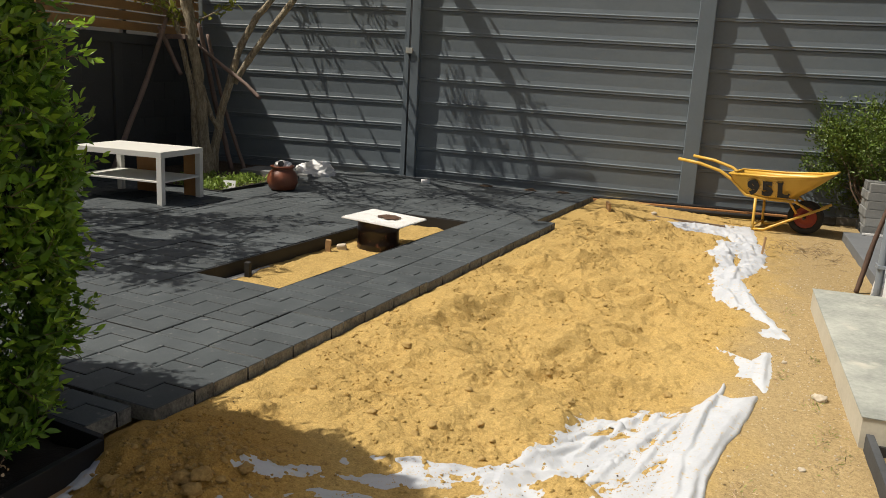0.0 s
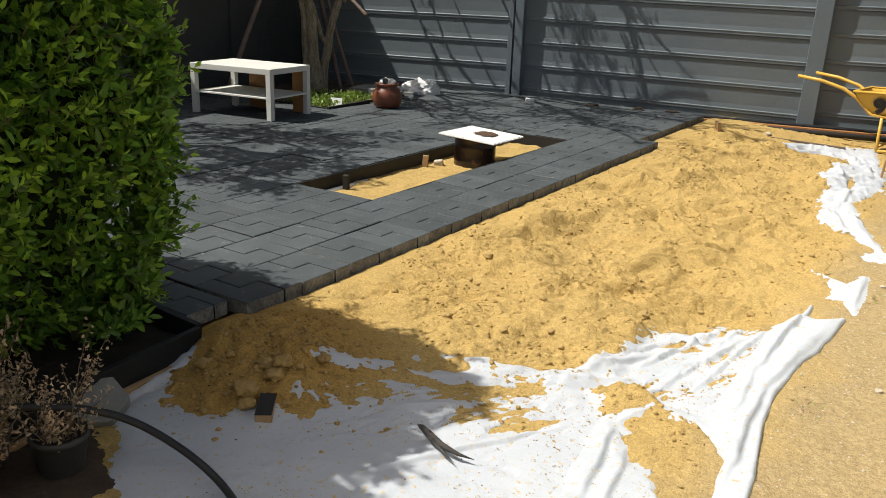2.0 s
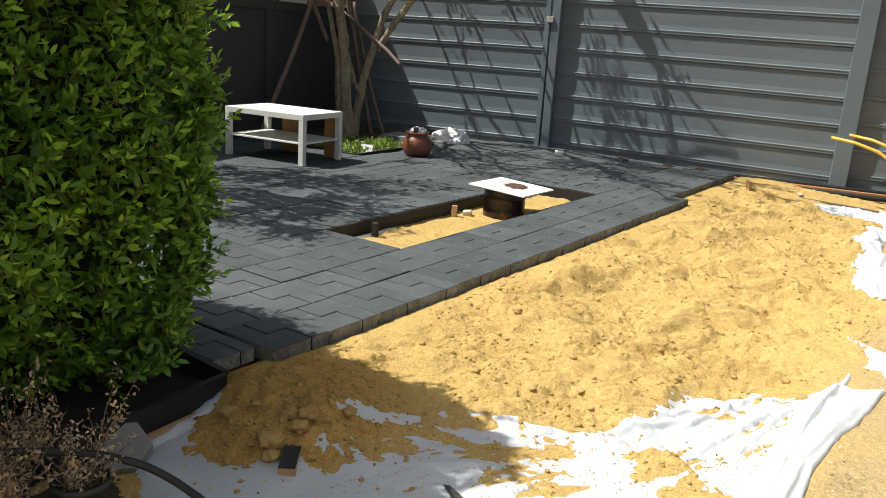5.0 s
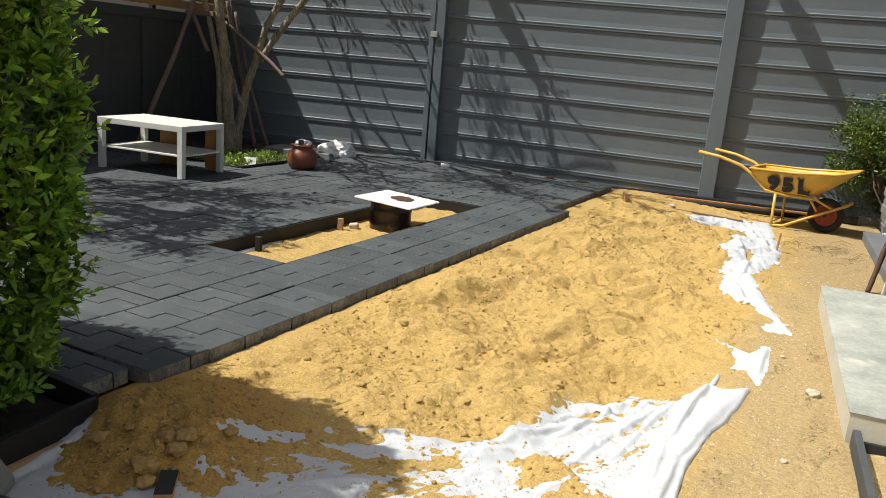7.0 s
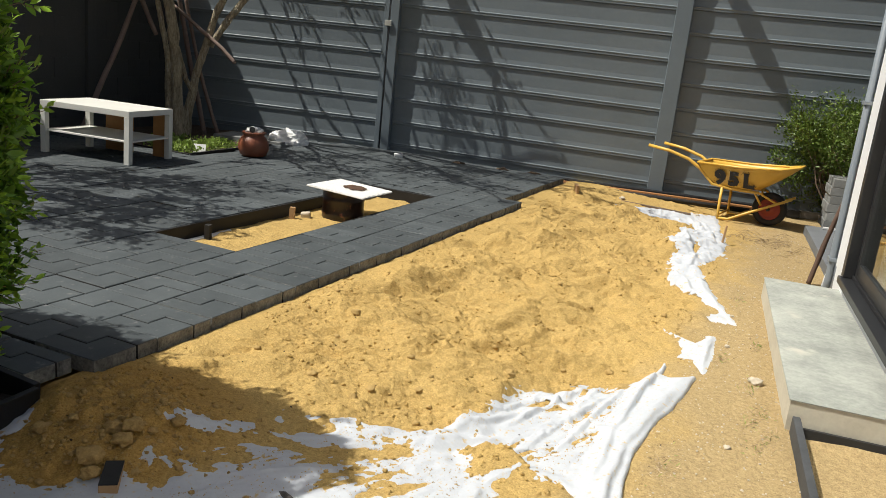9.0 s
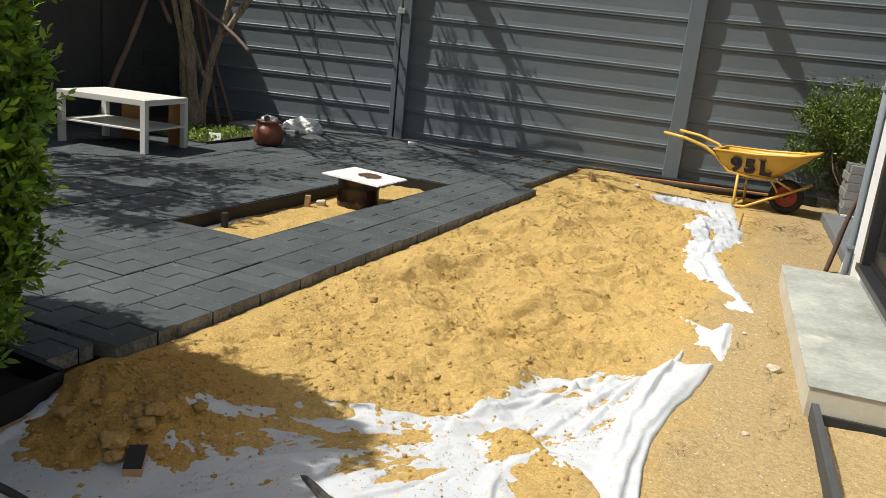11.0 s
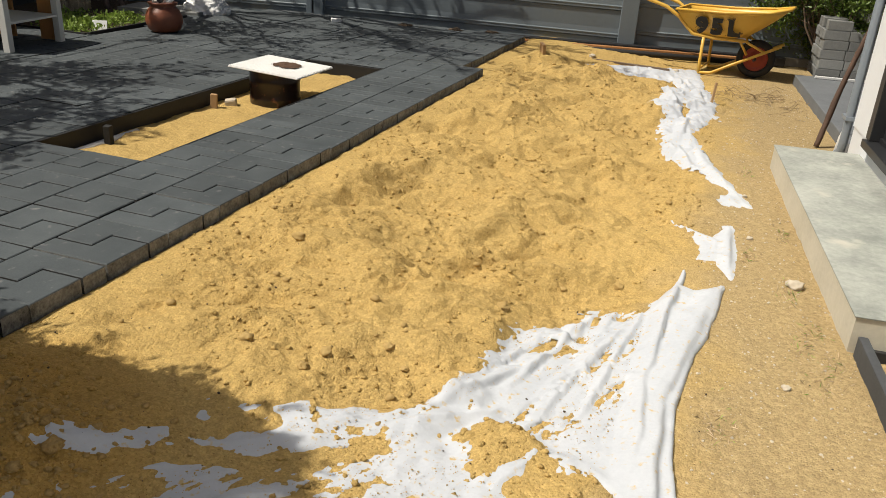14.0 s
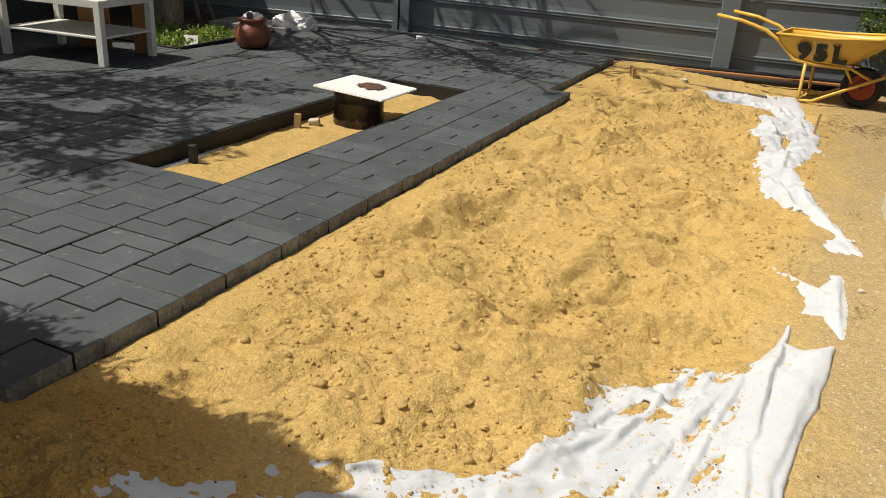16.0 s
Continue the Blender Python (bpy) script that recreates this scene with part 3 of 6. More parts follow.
# ---- dark side wall with slat fence ----
def side_wall():
    m = WALL_M @ pose(-5.87, 0, 0, 0, 0, -90)  # local x runs from the corner towards the garden's near end
    wall = tagged(part("wall_west", boxed(0.0, 11.5, -0.14, -0.02, -0.3, 1.36), DARKWALL, None, at=m), "dark grey painted blockwork garden wall", "wall", kind="structure")
    part("coping", boxed(0.0, 11.5, -0.15, 0.012, 1.36, 1.46, 0.006), DARKWALL, wall)
    for x in (1.62, 4.4, 7.2, 10.0):
        part("pilaster", boxed(x, x + 0.13, -0.05, 0.015, -0.3, 1.36, 0.006), DARKWALL, wall)
    rng = random.Random(4)
    for row in range(7):
        z = -0.04 + row * 0.2
        x = 0.02 - (row % 2) * 0.2
        while x < 4.4:
            x1 = min(x + 0.392, 4.39)
            x0 = max(x, 0.02)
            if not (x0 < 1.75 and x1 > 1.62) and x1 - x0 > 0.05:
                part("block", boxed(x0, x1, -0.03, -0.0165 + rng.uniform(-0.001, 0.001), z, z + 0.192, 0.004), DARKWALL, wall)
            x += 0.4
    # the fence ends beside the bed
    fence = empty("slat_fence", m, label="horizontal varnished timber slat fence on the dark wall", category="fence")
    for k in range(7):
        part("slat", boxed(0.0, 2.75, -0.075, -0.05, 1.50 + k * 0.105, 1.59 + k * 0.105, 0.004), SLAT, fence)
    for x in (0.05, 1.4, 2.65):
        part("fence_post", boxed(x, x + 0.06, -0.125, -0.077, 1.461, 2.25, 0.004), ALU, fence)


side_wall()


# ---- paving ----
def paver_mesh(open_edge):
    g, h, w, k = 0.0036, 0.1520, 0.0048, 0.1520
    bm = bmesh.new()
    near = [(-h, -k), (h, -k), (h, 0.05 - w), (g, 0.05 - w), (g, -0.05 - w), (-h, -0.05 - w)]
    far = [(-h, k), (-h, -0.05 + w), (-g, -0.05 + w), (-g, 0.05 + w), (h, 0.05 + w), (h, k)]
    prism(bm, near, -0.06, 0.0, 0.0032, 1)
    prism(bm, far, -0.06, 0.0, 0.0032, 1)
    box(bm, -h + 0.02, h - 0.02, -h + 0.02, h - 0.02, -0.058, -0.035)
    for f in bm.faces:
        f.normal_update()
        c = f.calc_center_median()
        if f.material_index == 1 and not (open_edge and (c.x > h - 0.001 or c.y < -k + 0.001)):
            f.material_index = 2
    return mesh_of(bm, "paver", [PAVER, PAVER_SIDE, JOINT])


def paving():
    bed = tagged(part("paving", boxed(-4.66, -1.26, 0.03, 3.9, -0.103, -0.0655), EDGING), "dark grey concrete pavers with Z-shaped joints laid on sand", "paving", kind="structure")
    meshes = [paver_mesh(False), paver_mesh(True)]
    rng = random.Random(8)
    for i in range(15):
        for j in range(-4, 21):
            x, y = -(i + 0.5) * PITCH, (j + 0.5) * PITCH
            if i in (2, 3) and 5 <= j <= 12:
                continue
            cut = i in (2, 3) and j == 13
            wall_y = 7.1 + (x - 0.63) * math.tan(WALL_A)
            dx = dz = 0.0
            if j >= 15:
                dx = -0.165
            if j == -1:
                dx, dz, y = -0.105, -0.004, -0.103
            if cut:
                y = 4.258
            if y + 0.02 > wall_y - 0.05:
                continue
            if j < -1 or (j < 0 and i > 4):
                continue
            if x < -3.2 and y > 3.95:
                continue
            z = dz + rng.uniform(-0.0025, 0.0025)
            part("paver", meshes[i == 0 or j == -1], None, bed, at=pose(x + dx + rng.uniform(-0.002, 0.002), y + rng.uniform(-0.002, 0.002), z, rng.uniform(-0.35, 0.35), rng.uniform(-0.35, 0.35), rng.uniform(-0.35, 0.35)) @ Matrix.Diagonal((1, 0.64 if j == -1 else 0.53 if cut else 1, 1, 1)))


# ---- edging of the opening ----
def opening():
    e = empty("opening_edging", label="black painted board edging round the opening in the paving", category="edging")
    x0, x1, y0, y1 = -1.243, -0.622, 1.547, 4.172
    part("board", boxed(x0 + 0.001, x0 + 0.02, y0, y1, -0.14, -0.004, 0.003), EDGING, e)
    part("board", boxed(x1 - 0.012, x1 - 0.001, y0, y1, -0.14, -0.004, 0.003), EDGING, e)
    part("board", boxed(x0 + 0.021, x1 - 0.013, y1 - 0.02, y1 - 0.001, -0.14, -0.004, 0.003), EDGING, e)


opening()


# ---- white sheet of geotextile over and under the sand ----
def cloth_sheet(name, poly, holes, folds, step, ragged, label, crease=0.011, seed=100, apex=None, ridges=()):
    p = np.array(poly)
    lo, hi = p.min(0) - 0.12, p.max(0) + 0.12
    xs, ys = np.arange(lo[0], hi[0], step), np.arange(lo[1], hi[1], step)
    X, Y = np.meshgrid(xs, ys, indexing="ij")
    depth = polygon_depth(X, Y, poly)
    for hole in holes:
        depth = np.minimum(depth, -polygon_depth(X, Y, hole))
    # folds run one way, or fan out from an apex
    if apex:
        along, across = np.hypot(X - apex[0], Y - apex[1]), 1.3 * np.arctan2(Y - apex[1], X - apex[0])
    else:
        c, s = math.cos(folds), math.sin(folds)
        along, across = X * c + Y * s, -X * s + Y * c
    if apex:
        blob = np.exp(-((((X - 0.78) / 0.42) ** 2 + ((Y + 0.03) / 0.25) ** 2) ** 1.5))
        streak = fbm(along * 0.6, across * 5.5, 6, seed + 70, 4, 0.6)
        depth = np.minimum(depth, 0.05 - blob * (0.025 + 0.2 * streak))
        dust = np.exp(-((((X - 1.45) / 0.25) ** 2 + ((Y - 0.85) / 0.4) ** 2) ** 2))
        depth = np.minimum(depth, 0.05 - dust * 0.052 * fbm(along * 1.2, across * 3.0, 11, seed + 80, 4, 0.75))
        depth = depth - 0.05 * (1 - step01(X, 1.02, 1.24)) * step01(Y, -0.15, 0.1)
    lift, inner = np.zeros(X.shape), 0.3 + 0.7 * step01(depth, -0.005, 0.04)
    for x0, y0, x1, y1, hgt, wid in ridges:
        ex, ey = x1 - x0, y1 - y0
        k = np.clip(((X - x0) * ex + (Y - y0) * ey) / (ex * ex + ey * ey), 0, 1)
        wave = 0.008 * fbm(X, Y, 8, seed + 50, 2)
        d = np.hypot(X - x0 - k * ex + wave, Y - y0 - k * ey)
        off = ((X - x0 - k * ex + wave) * -ey + (Y - y0 - k * ey) * ex) / math.hypot(ex, ey)
        taper = 0.25 + 0.75 * np.sin(np.pi * np.clip(k, 0.02, 0.98)) ** 0.6
        slope = np.where(off > 0, d / (0.45 * wid), d / (2.4 * wid))
        lift = np.maximum(lift, hgt * taper * np.clip(1.12 - slope, 0, 1) ** 0.8)
        depth = np.maximum(depth, wid * 0.9 * taper - d)
    rag = ragged * (0.8 * fbm(along * 0.35, across * 1.6, 7, seed, 4, 0.6) + 0.3 * fbm(X, Y, 22, seed + 9, 3, 0.6) + 0.3 * fbm(along * 0.5, across * 1.5, 45, seed + 12, 2, 0.8))
    if apex:
        rag = rag * (1 - 0.9 * step01(X, 1.66, 1.78))
    rise = np.clip((depth + rag) * 0.13, -0.022, 0.006)
    if not apex:
        rise = rise + 0.005 * step01(depth, -0.02, 0.02)
    if apex:
        hem = step01(X, 1.62, 1.76)
        rise = rise * (1 - hem) + hem * (0.016 - 0.06 * step01(-depth, -0.004, 0.014))
    wrinkle = (1 - np.minimum(np.abs(fbm(along * 0.25, across * 1.3, 7, seed + 20, 3, 0.5)), 1)) ** 4 + 0.35 * (1 - np.minimum(np.abs(fbm(along * 0.2, across * 1.3, 24, seed + 26, 2)), 1)) ** 4
    deep = np.clip(depth / 0.06, 0, 1)
    Z = ground_z(X, Y, 0.0) + rise + lift * inner + crease * wrinkle * deep + 0.0008 * fbm(X, Y, 30, seed + 31, 3) * deep
    keep = (depth + rag) > -0.035
    ids = -np.ones(X.shape, int)
    nx, ny = X.shape
    quad = keep[:-1, :-1] & keep[1:, :-1] & keep[1:, 1:] & keep[:-1, 1:]
    used = np.zeros(X.shape, bool)
    for a, b in ((slice(0, -1), slice(0, -1)), (slice(1, None), slice(0, -1)), (slice(1, None), slice(1, None)), (slice(0, -1), slice(1, None))):
        used[a, b] |= quad
    ids[used] = np.arange(used.sum())
    v = np.stack([X[used], Y[used], Z[used]], 1)
    i, j = np.nonzero(quad)
    f = np.stack([ids[i, j], ids[i + 1, j], ids[i + 1, j + 1], ids[i, j + 1]], 1)
    ob = new(name, raw_mesh(name, v.tolist(), f.tolist(), CLOTH, True))
    solid = ob.modifiers.new("thickness", "SOLIDIFY")
    solid.thickness, solid.offset = 0.002, -1
    return tagged(ob, label, "geotextile")


cloth_sheet("geotextile", NEAR, [PATCH, [(1.33, 0.92), (1.38, 1.0), (1.46, 1.0), (1.42, 0.93)], [(0.60, -0.22), (0.72, -0.06), (0.82, -0.08), (0.74, -0.2)], [(0.72, 0.03), (0.85, 0.1), (0.98, 0.19), (0.9, 0.08)], [(0.52, -0.3), (0.6, -0.25), (0.64, -0.33)], [(0.98, 0.17), (1.15, 0.33), (1.2, 0.36), (1.1, 0.24)]],
            0, 0.0072, 0.05, "white non-woven geotextile sheet creased and strewn with sand", 0.004, 100, (2.0, 1.95),
            [(1.885, 1.68, 1.76, 0.80, 0.020, 0.030), (1.76, 0.80, 1.80, 0.1, 0.022, 0.028), (1.74, 1.78, 1.70, 0.9, 0.026, 0.022), (1.70, 0.9, 1.74, 0.4, 0.020, 0.022), (1.51, 1.36, 1.36, 0.72, 0.022, 0.022), (1.60, 1.25, 1.45, 0.55, 0.016, 0.020),
             (1.36, 0.80, 1.18, 0.46, 0.024, 0.020), (1.18, 0.46, 0.92, 0.22, 0.018, 0.016), (1.34, 0.54, 1.05, 0.27, 0.022, 0.018), (1.05, 0.27, 0.72, 0.06, 0.016, 0.020), (1.0, 0.34, 0.68, 0.2, 0.012, 0.013), (0.72, 0.06, 0.5, -0.1, 0.012, 0.016), (1.5, 0.42, 1.43, 0.24, 0.016, 0.012), (1.43, 0.26, 1.50, -0.2, 0.018, 0.022), (1.52, 0.1, 1.58, -0.25, 0.016, 0.018), (0.05, -0.30, 0.085, -0.7, 0.035, 0.05), (1.40, 1.08, 1.22, 0.60, 0.016, 0.012), (1.55, 1.28, 1.50, 0.75, 0.012, 0.012), (1.64, 1.4, 1.56, 0.62, 0.014, 0.012), (0.9, -0.05, 0.55, -0.28, 0.01, 0.012), (1.2, 0.2, 0.75, -0.2, 0.012, 0.014), (1.3, 0.1, 0.95, -0.5, 0.012, 0.014)])
FAR = [(0.62, 5.75), (0.8, 6.05), (1.15, 6.35), (1.46, 6.5), (1.55, 6.0), (1.66, 5.4), (1.72, 4.9), (1.68, 4.35), (1.60, 4.05), (1.66, 3.75), (1.78, 3.3), (1.93, 2.9), (2.0, 2.72), (1.86, 2.74), (1.88, 2.95), (1.74, 3.1), (1.62, 3.3), (1.5, 3.45), (1.46, 3.75), (1.4, 4.1), (1.42, 4.4), (1.22, 4.7), (1.36, 4.95), (1.28, 5.3), (1.42, 5.5), (1.3, 5.85), (1.0, 5.75), (0.8, 5.6)]
cloth_sheet("geotextile", FAR, [[(1.42, 4.55), (1.5, 4.72), (1.58, 4.66), (1.52, 4.5)]], 1.9, 0.0095, 0.04, "torn white geotextile strip half buried in sand", 0.010, 140, None,
            [(1.36, 5.9, 1.5, 5.45, 0.022, 0.03), (1.5, 5.6, 1.62, 4.9, 0.024, 0.03), (1.34, 5.0, 1.5, 4.5, 0.02, 0.03), (1.55, 4.4, 1.55, 3.9, 0.022, 0.025), (1.6, 4.0, 1.86, 3.0, 0.026, 0.026), (1.48, 3.75, 1.72, 3.15, 0.02, 0.022), (0.75, 5.8, 1.3, 6.15, 0.018, 0.03)])
MIDP = [(1.64, 2.36), (1.75, 2.22), (1.83, 2.2), (1.9, 2.42), (1.93, 2.1), (1.92, 1.8), (1.86, 1.95), (1.78, 1.93), (1.8, 2.05), (1.76, 2.16)]
cloth_sheet("geotextile", MIDP, [], 1.6, 0.007, 0.018, "small torn white geotextile flap on the sand", 0.006, 170, None, [(1.895, 2.4, 1.905, 1.9, 0.016, 0.02), (1.70, 2.28, 1.85, 2.15, 0.014, 0.014)])


# ---- clods and stones ----
def clod_mesh(seed, name="sand_clod", mat=None):
    bm = bmesh.new()
    bmesh.ops.create_icosphere(bm, subdivisions=3, radius=1.0)
    off = Vector((seed * 7.3, seed * 3.1, seed * 1.7))
    for v in bm.verts:
        d = v.co.normalized()
        v.co = d * (1 + 0.45 * noise.noise(d * 1.4 + off) + 0.28 * noise.noise(d * 3.0 + off) + 0.2 * noise.noise(d * 7 + off))
        v.co.z *= 0.6
    return mesh_of(bm, name, mat or CLOD, True)


CLODS = [clod_mesh(k) for k in range(5)]
DAMPC = [clod_mesh(k + 30, mat=DAMP) for k in range(5)]
rng = random.Random(21)


def gz(x, y):
    return float(ground_z(np.array([x]), np.array([y]))[0])


for k, (x, y, r) in enumerate([(0.40, 1.16, 0.032), (1.21, 1.07, 0.03), (0.425, -0.40, 0.050), (0.38, -0.27, 0.042), (0.44, -0.25, 0.04), (0.45, -0.305, 0.04), (0.17, -0.36, 0.036), (0.52, -0.14, 0.03), (0.462, -0.435, 0.038),
                               (0.60, 0.50, 0.026), (0.83, 0.55, 0.024), (0.80, 0.47, 0.02), (1.52, 1.62, 0.026), (0.47, -0.56, 0.014), (0.50, -0.60, 0.014), (0.36, -0.52, 0.016),
                               (0.24, -0.30, 0.022), (0.56, -0.36, 0.018), (0.49, -0.22, 0.022), (1.33, 1.5, 0.018), (1.05, 0.62, 0.016), (0.98, 0.66, 0.02), (1.12, 2.2, 0.03), (0.7, 2.9, 0.028)]):
    tagged(part("sand_clod", (DAMPC if y < 0 else CLODS)[k % 5], None, at=pose(x, y, gz(x, y) + r * (0.45 if y < 0 else 0.25), 0, 0, 57 * k) @ Matrix.Scale(r * 0.75, 4)), "lump of damp brown sand on the loose sand", "clod", group="clods on the sand")
# uncountable crumbs of sand, grit and straw
def crumbs(name, n, mat, s0, s1, power, box4, seed, lab, heap=0, clump=0.0, lift=0.0):
    r = np.random.default_rng(seed)
    base = bmesh.new()
    bmesh.ops.create_icosphere(base, subdivisions=1, radius=1.0)
    bv = np.array([v.co for v in base.verts])
    bf = np.array([[v.index for v in f.verts] for f in base.faces])
    base.free()
    x, y = r.uniform(box4[0], box4[1], n), r.uniform(box4[2], box4[3], n)
    if heap:
        x[:heap], y[:heap] = r.normal(0.33, 0.2, heap), r.normal(-0.24, 0.17, heap)
    keep = (x > np.where(y < 0.02, 0.06, 0.02)) & (y > -0.95)
    if clump:
        keep &= fbm(x, y * 0.8, 3.2, seed + 500, 4, 0.6) * clump > r.uniform(-1, 1, n)
    x, y = x[keep], y[keep]
    n = len(x)
    s = s0 + s1 * r.uniform(size=n) ** power
    z = ground_z(x, y, 0.0 if lift else 1.0) + s * 0.2 + lift
    jit = 1 + 0.4 * r.uniform(-1, 1, (n, len(bv), 1))
    v = np.stack([x, y, z], 1)[:, None] + bv[None] * jit * s[:, None, None] * np.array([1.1, 1, 0.8])
    f = (bf[None] + (np.arange(n) * len(bv))[:, None, None]).reshape(-1, 3)
    me = bpy.data.meshes.new(name)
    me.vertices.add(n * len(bv))
    me.vertices.foreach_set("co", v.ravel())
    me.loops.add(len(f) * 3)
    me.loops.foreach_set("vertex_index", f.ravel().astype(np.int32))
    me.polygons.add(len(f))
    me.polygons.foreach_set("loop_start", np.arange(len(f)) * 3)
    me.update(calc_edges=True)
    me.materials.append(mat)
    tagged(new(name, me), lab, "crumbs", kind="stuff")


crumbs("sand_crumbs", 26000, SAND, 0.0016, 0.0075, 6, (0.02, 1.75, 0.0, 5.6), 5, "crumbs of loose yellow sand on the ground", clump=2.2)
crumbs("sand_lumps", 900, CLOD, 0.004, 0.012, 4, (0.06, 1.7, 0.2, 5.6), 15, "small broken lumps of damp sand in clusters", clump=1.6)
crumbs("strewn_sand", 16000, SAND, 0.0008, 0.0018, 4, (0.1, 1.66, -0.9, 1.6), 16, "grains of sand strewn over the white sheet", clump=3.0, lift=0.008)
crumbs("sheet_grit", 200, SOIL, 0.001, 0.003, 3, (0.1, 1.9, -0.9, 1.5), 18, "dark crumbs and leaf bits on the white sheet", lift=0.007)
crumbs("soil_crumbs", 1700, DAMP, 0.0015, 0.010, 5, (0.05, 0.8, -0.5, 0.15), 6, "crumbs of damp brown soil on the heap", 1200)
crumbs("grit", 2600, STONE, 0.0012, 0.004, 4, (1.8, 2.4, -0.6, 6.2), 7, "fine pale grit on the trodden ground")
crumbs("dark_grit", 350, SOIL, 0.0012, 0.003, 3, (0.1, 2.4, -0.9, 6.0), 8, "fine dark grit on the ground")
ST = clod_mesh(9, "stone", STONE)
for x, y, r in [(2.15, 1.84, 0.032), (1.98, 2.28, 0.014), (1.95, 2.9, 0.012), (0.55, 6.2, 0.03), (2.1, 1.05, 0.014), (1.3, 6.25, 0.035)]:
    tagged(part("stone", ST, None, at=pose(x, y, gz(x, y) + r * 0.3, 0, 0, x * 300) @ Matrix.Scale(r, 4)), "small pale stone lying on the trodden ground", "stone", group="stones on the ground")


# ---- white table with a shelf ----
def table():
    t = empty("coffee_table", pose(-3.44, 3.272, 0.004, 0, 0, 8), label="white laminate coffee table with a lower shelf on the pavers", category="table")
    part("tabletop", boxed(-0.45, 0.45, -0.30, 0.30, 0.40, 0.45, 0.003), WHITE, t)
    for x in (-0.425, 0.425):
        for y in (-0.275, 0.275):
            part("leg", boxed(x - 0.025, x + 0.025, y - 0.025, y + 0.025, 0, 0.3995, 0.002), WHITE, t)
    part("shelf", boxed(-0.44, 0.44, -0.28, 0.28, 0.185, 0.2, 0.002), WHITE, t)
    for x0, x1, y0, y1 in ((0.24, 0.385, 0.305, 0.323), (-0.27, 0.02, 0.305, 0.323)):
        tagged(part("pine_board", boxed(x0, x1, y0, y1, 0.0, 0.40, 0.002), BOARD, None, at=pose(-3.44, 3.272, 0.004, 0, 0, 8)), "upright varnished pine board standing behind the white table", "board", group="boards behind the table")


table()


# ---- pot, rag ----
def pot():
    p = empty("clay_pot", pose(-2.80, 4.50, 0.003), label="round reddish clay pot with a white bag on top", category="pot")
    bm = bmesh.new()
    lathe(bm, [(0.10, 0), (0.13, 0.02), (0.152, 0.08), (0.15, 0.13), (0.13, 0.175), (0.105, 0.20), (0.10, 0.21), (0.118, 0.225), (0.122, 0.238), (0.108, 0.24), (0.09, 0.21), (0.05, 0.20)])
    part("body", bm, TERRA, p)
    bag = bmesh.new()
    bmesh.ops.create_icosphere(bag, subdivisions=4, radius=1)
    for v in bag.verts:
        d = v.co.copy()
        k = 1 + 0.35 * noise.noise(d * 2.2) + 0.15 * noise.noise(d * 5)
        v.co = Vector((d.x * 0.085 * k, d.y * 0.06 * k, 0.25 + d.z * 0.04 * k))
    part("bag", bag, RAG, p, "crumpled white plastic bag", True)
    part("bag_mouth", tubed([(0.01, -0.05, 0.255), (0.035, -0.075, 0.27)], [0.022, 0.03], 12), BLACK, p)


pot()


def rag():
    bm = bmesh.new()
    bmesh.ops.create_icosphere(bm, subdivisions=5, radius=1)
    for v in bm.verts:
        d = v.co.copy()
        k = 1 + 0.22 * noise.noise(d * 1.6) + 0.26 * abs(noise.noise(d * 3.6 + Vector((3, 1, 2)))) + 0.16 * abs(noise.noise(d * 8))
        v.co = Vector((d.x * 0.21 * k, d.y * 0.13 * k, max(-0.2, d.z) * 0.125 * k))
    tagged(part("crumpled_cloth", bm, RAG, None, at=pose(-3.22, 5.70, 0.02, 0, 0, 11), smooth=True), "crumpled heap of white cloth beside the wall", "cloth")


rag()
tagged(part("paper_scrap", boxed(-0.05, 0.05, -0.03, 0.03, 0, 0.035, 0.008), RAG, None, at=pose(-1.98, 6.05, 0.002, 0, 0, 30)), "small crumpled white scrap on the pavers", "scrap")


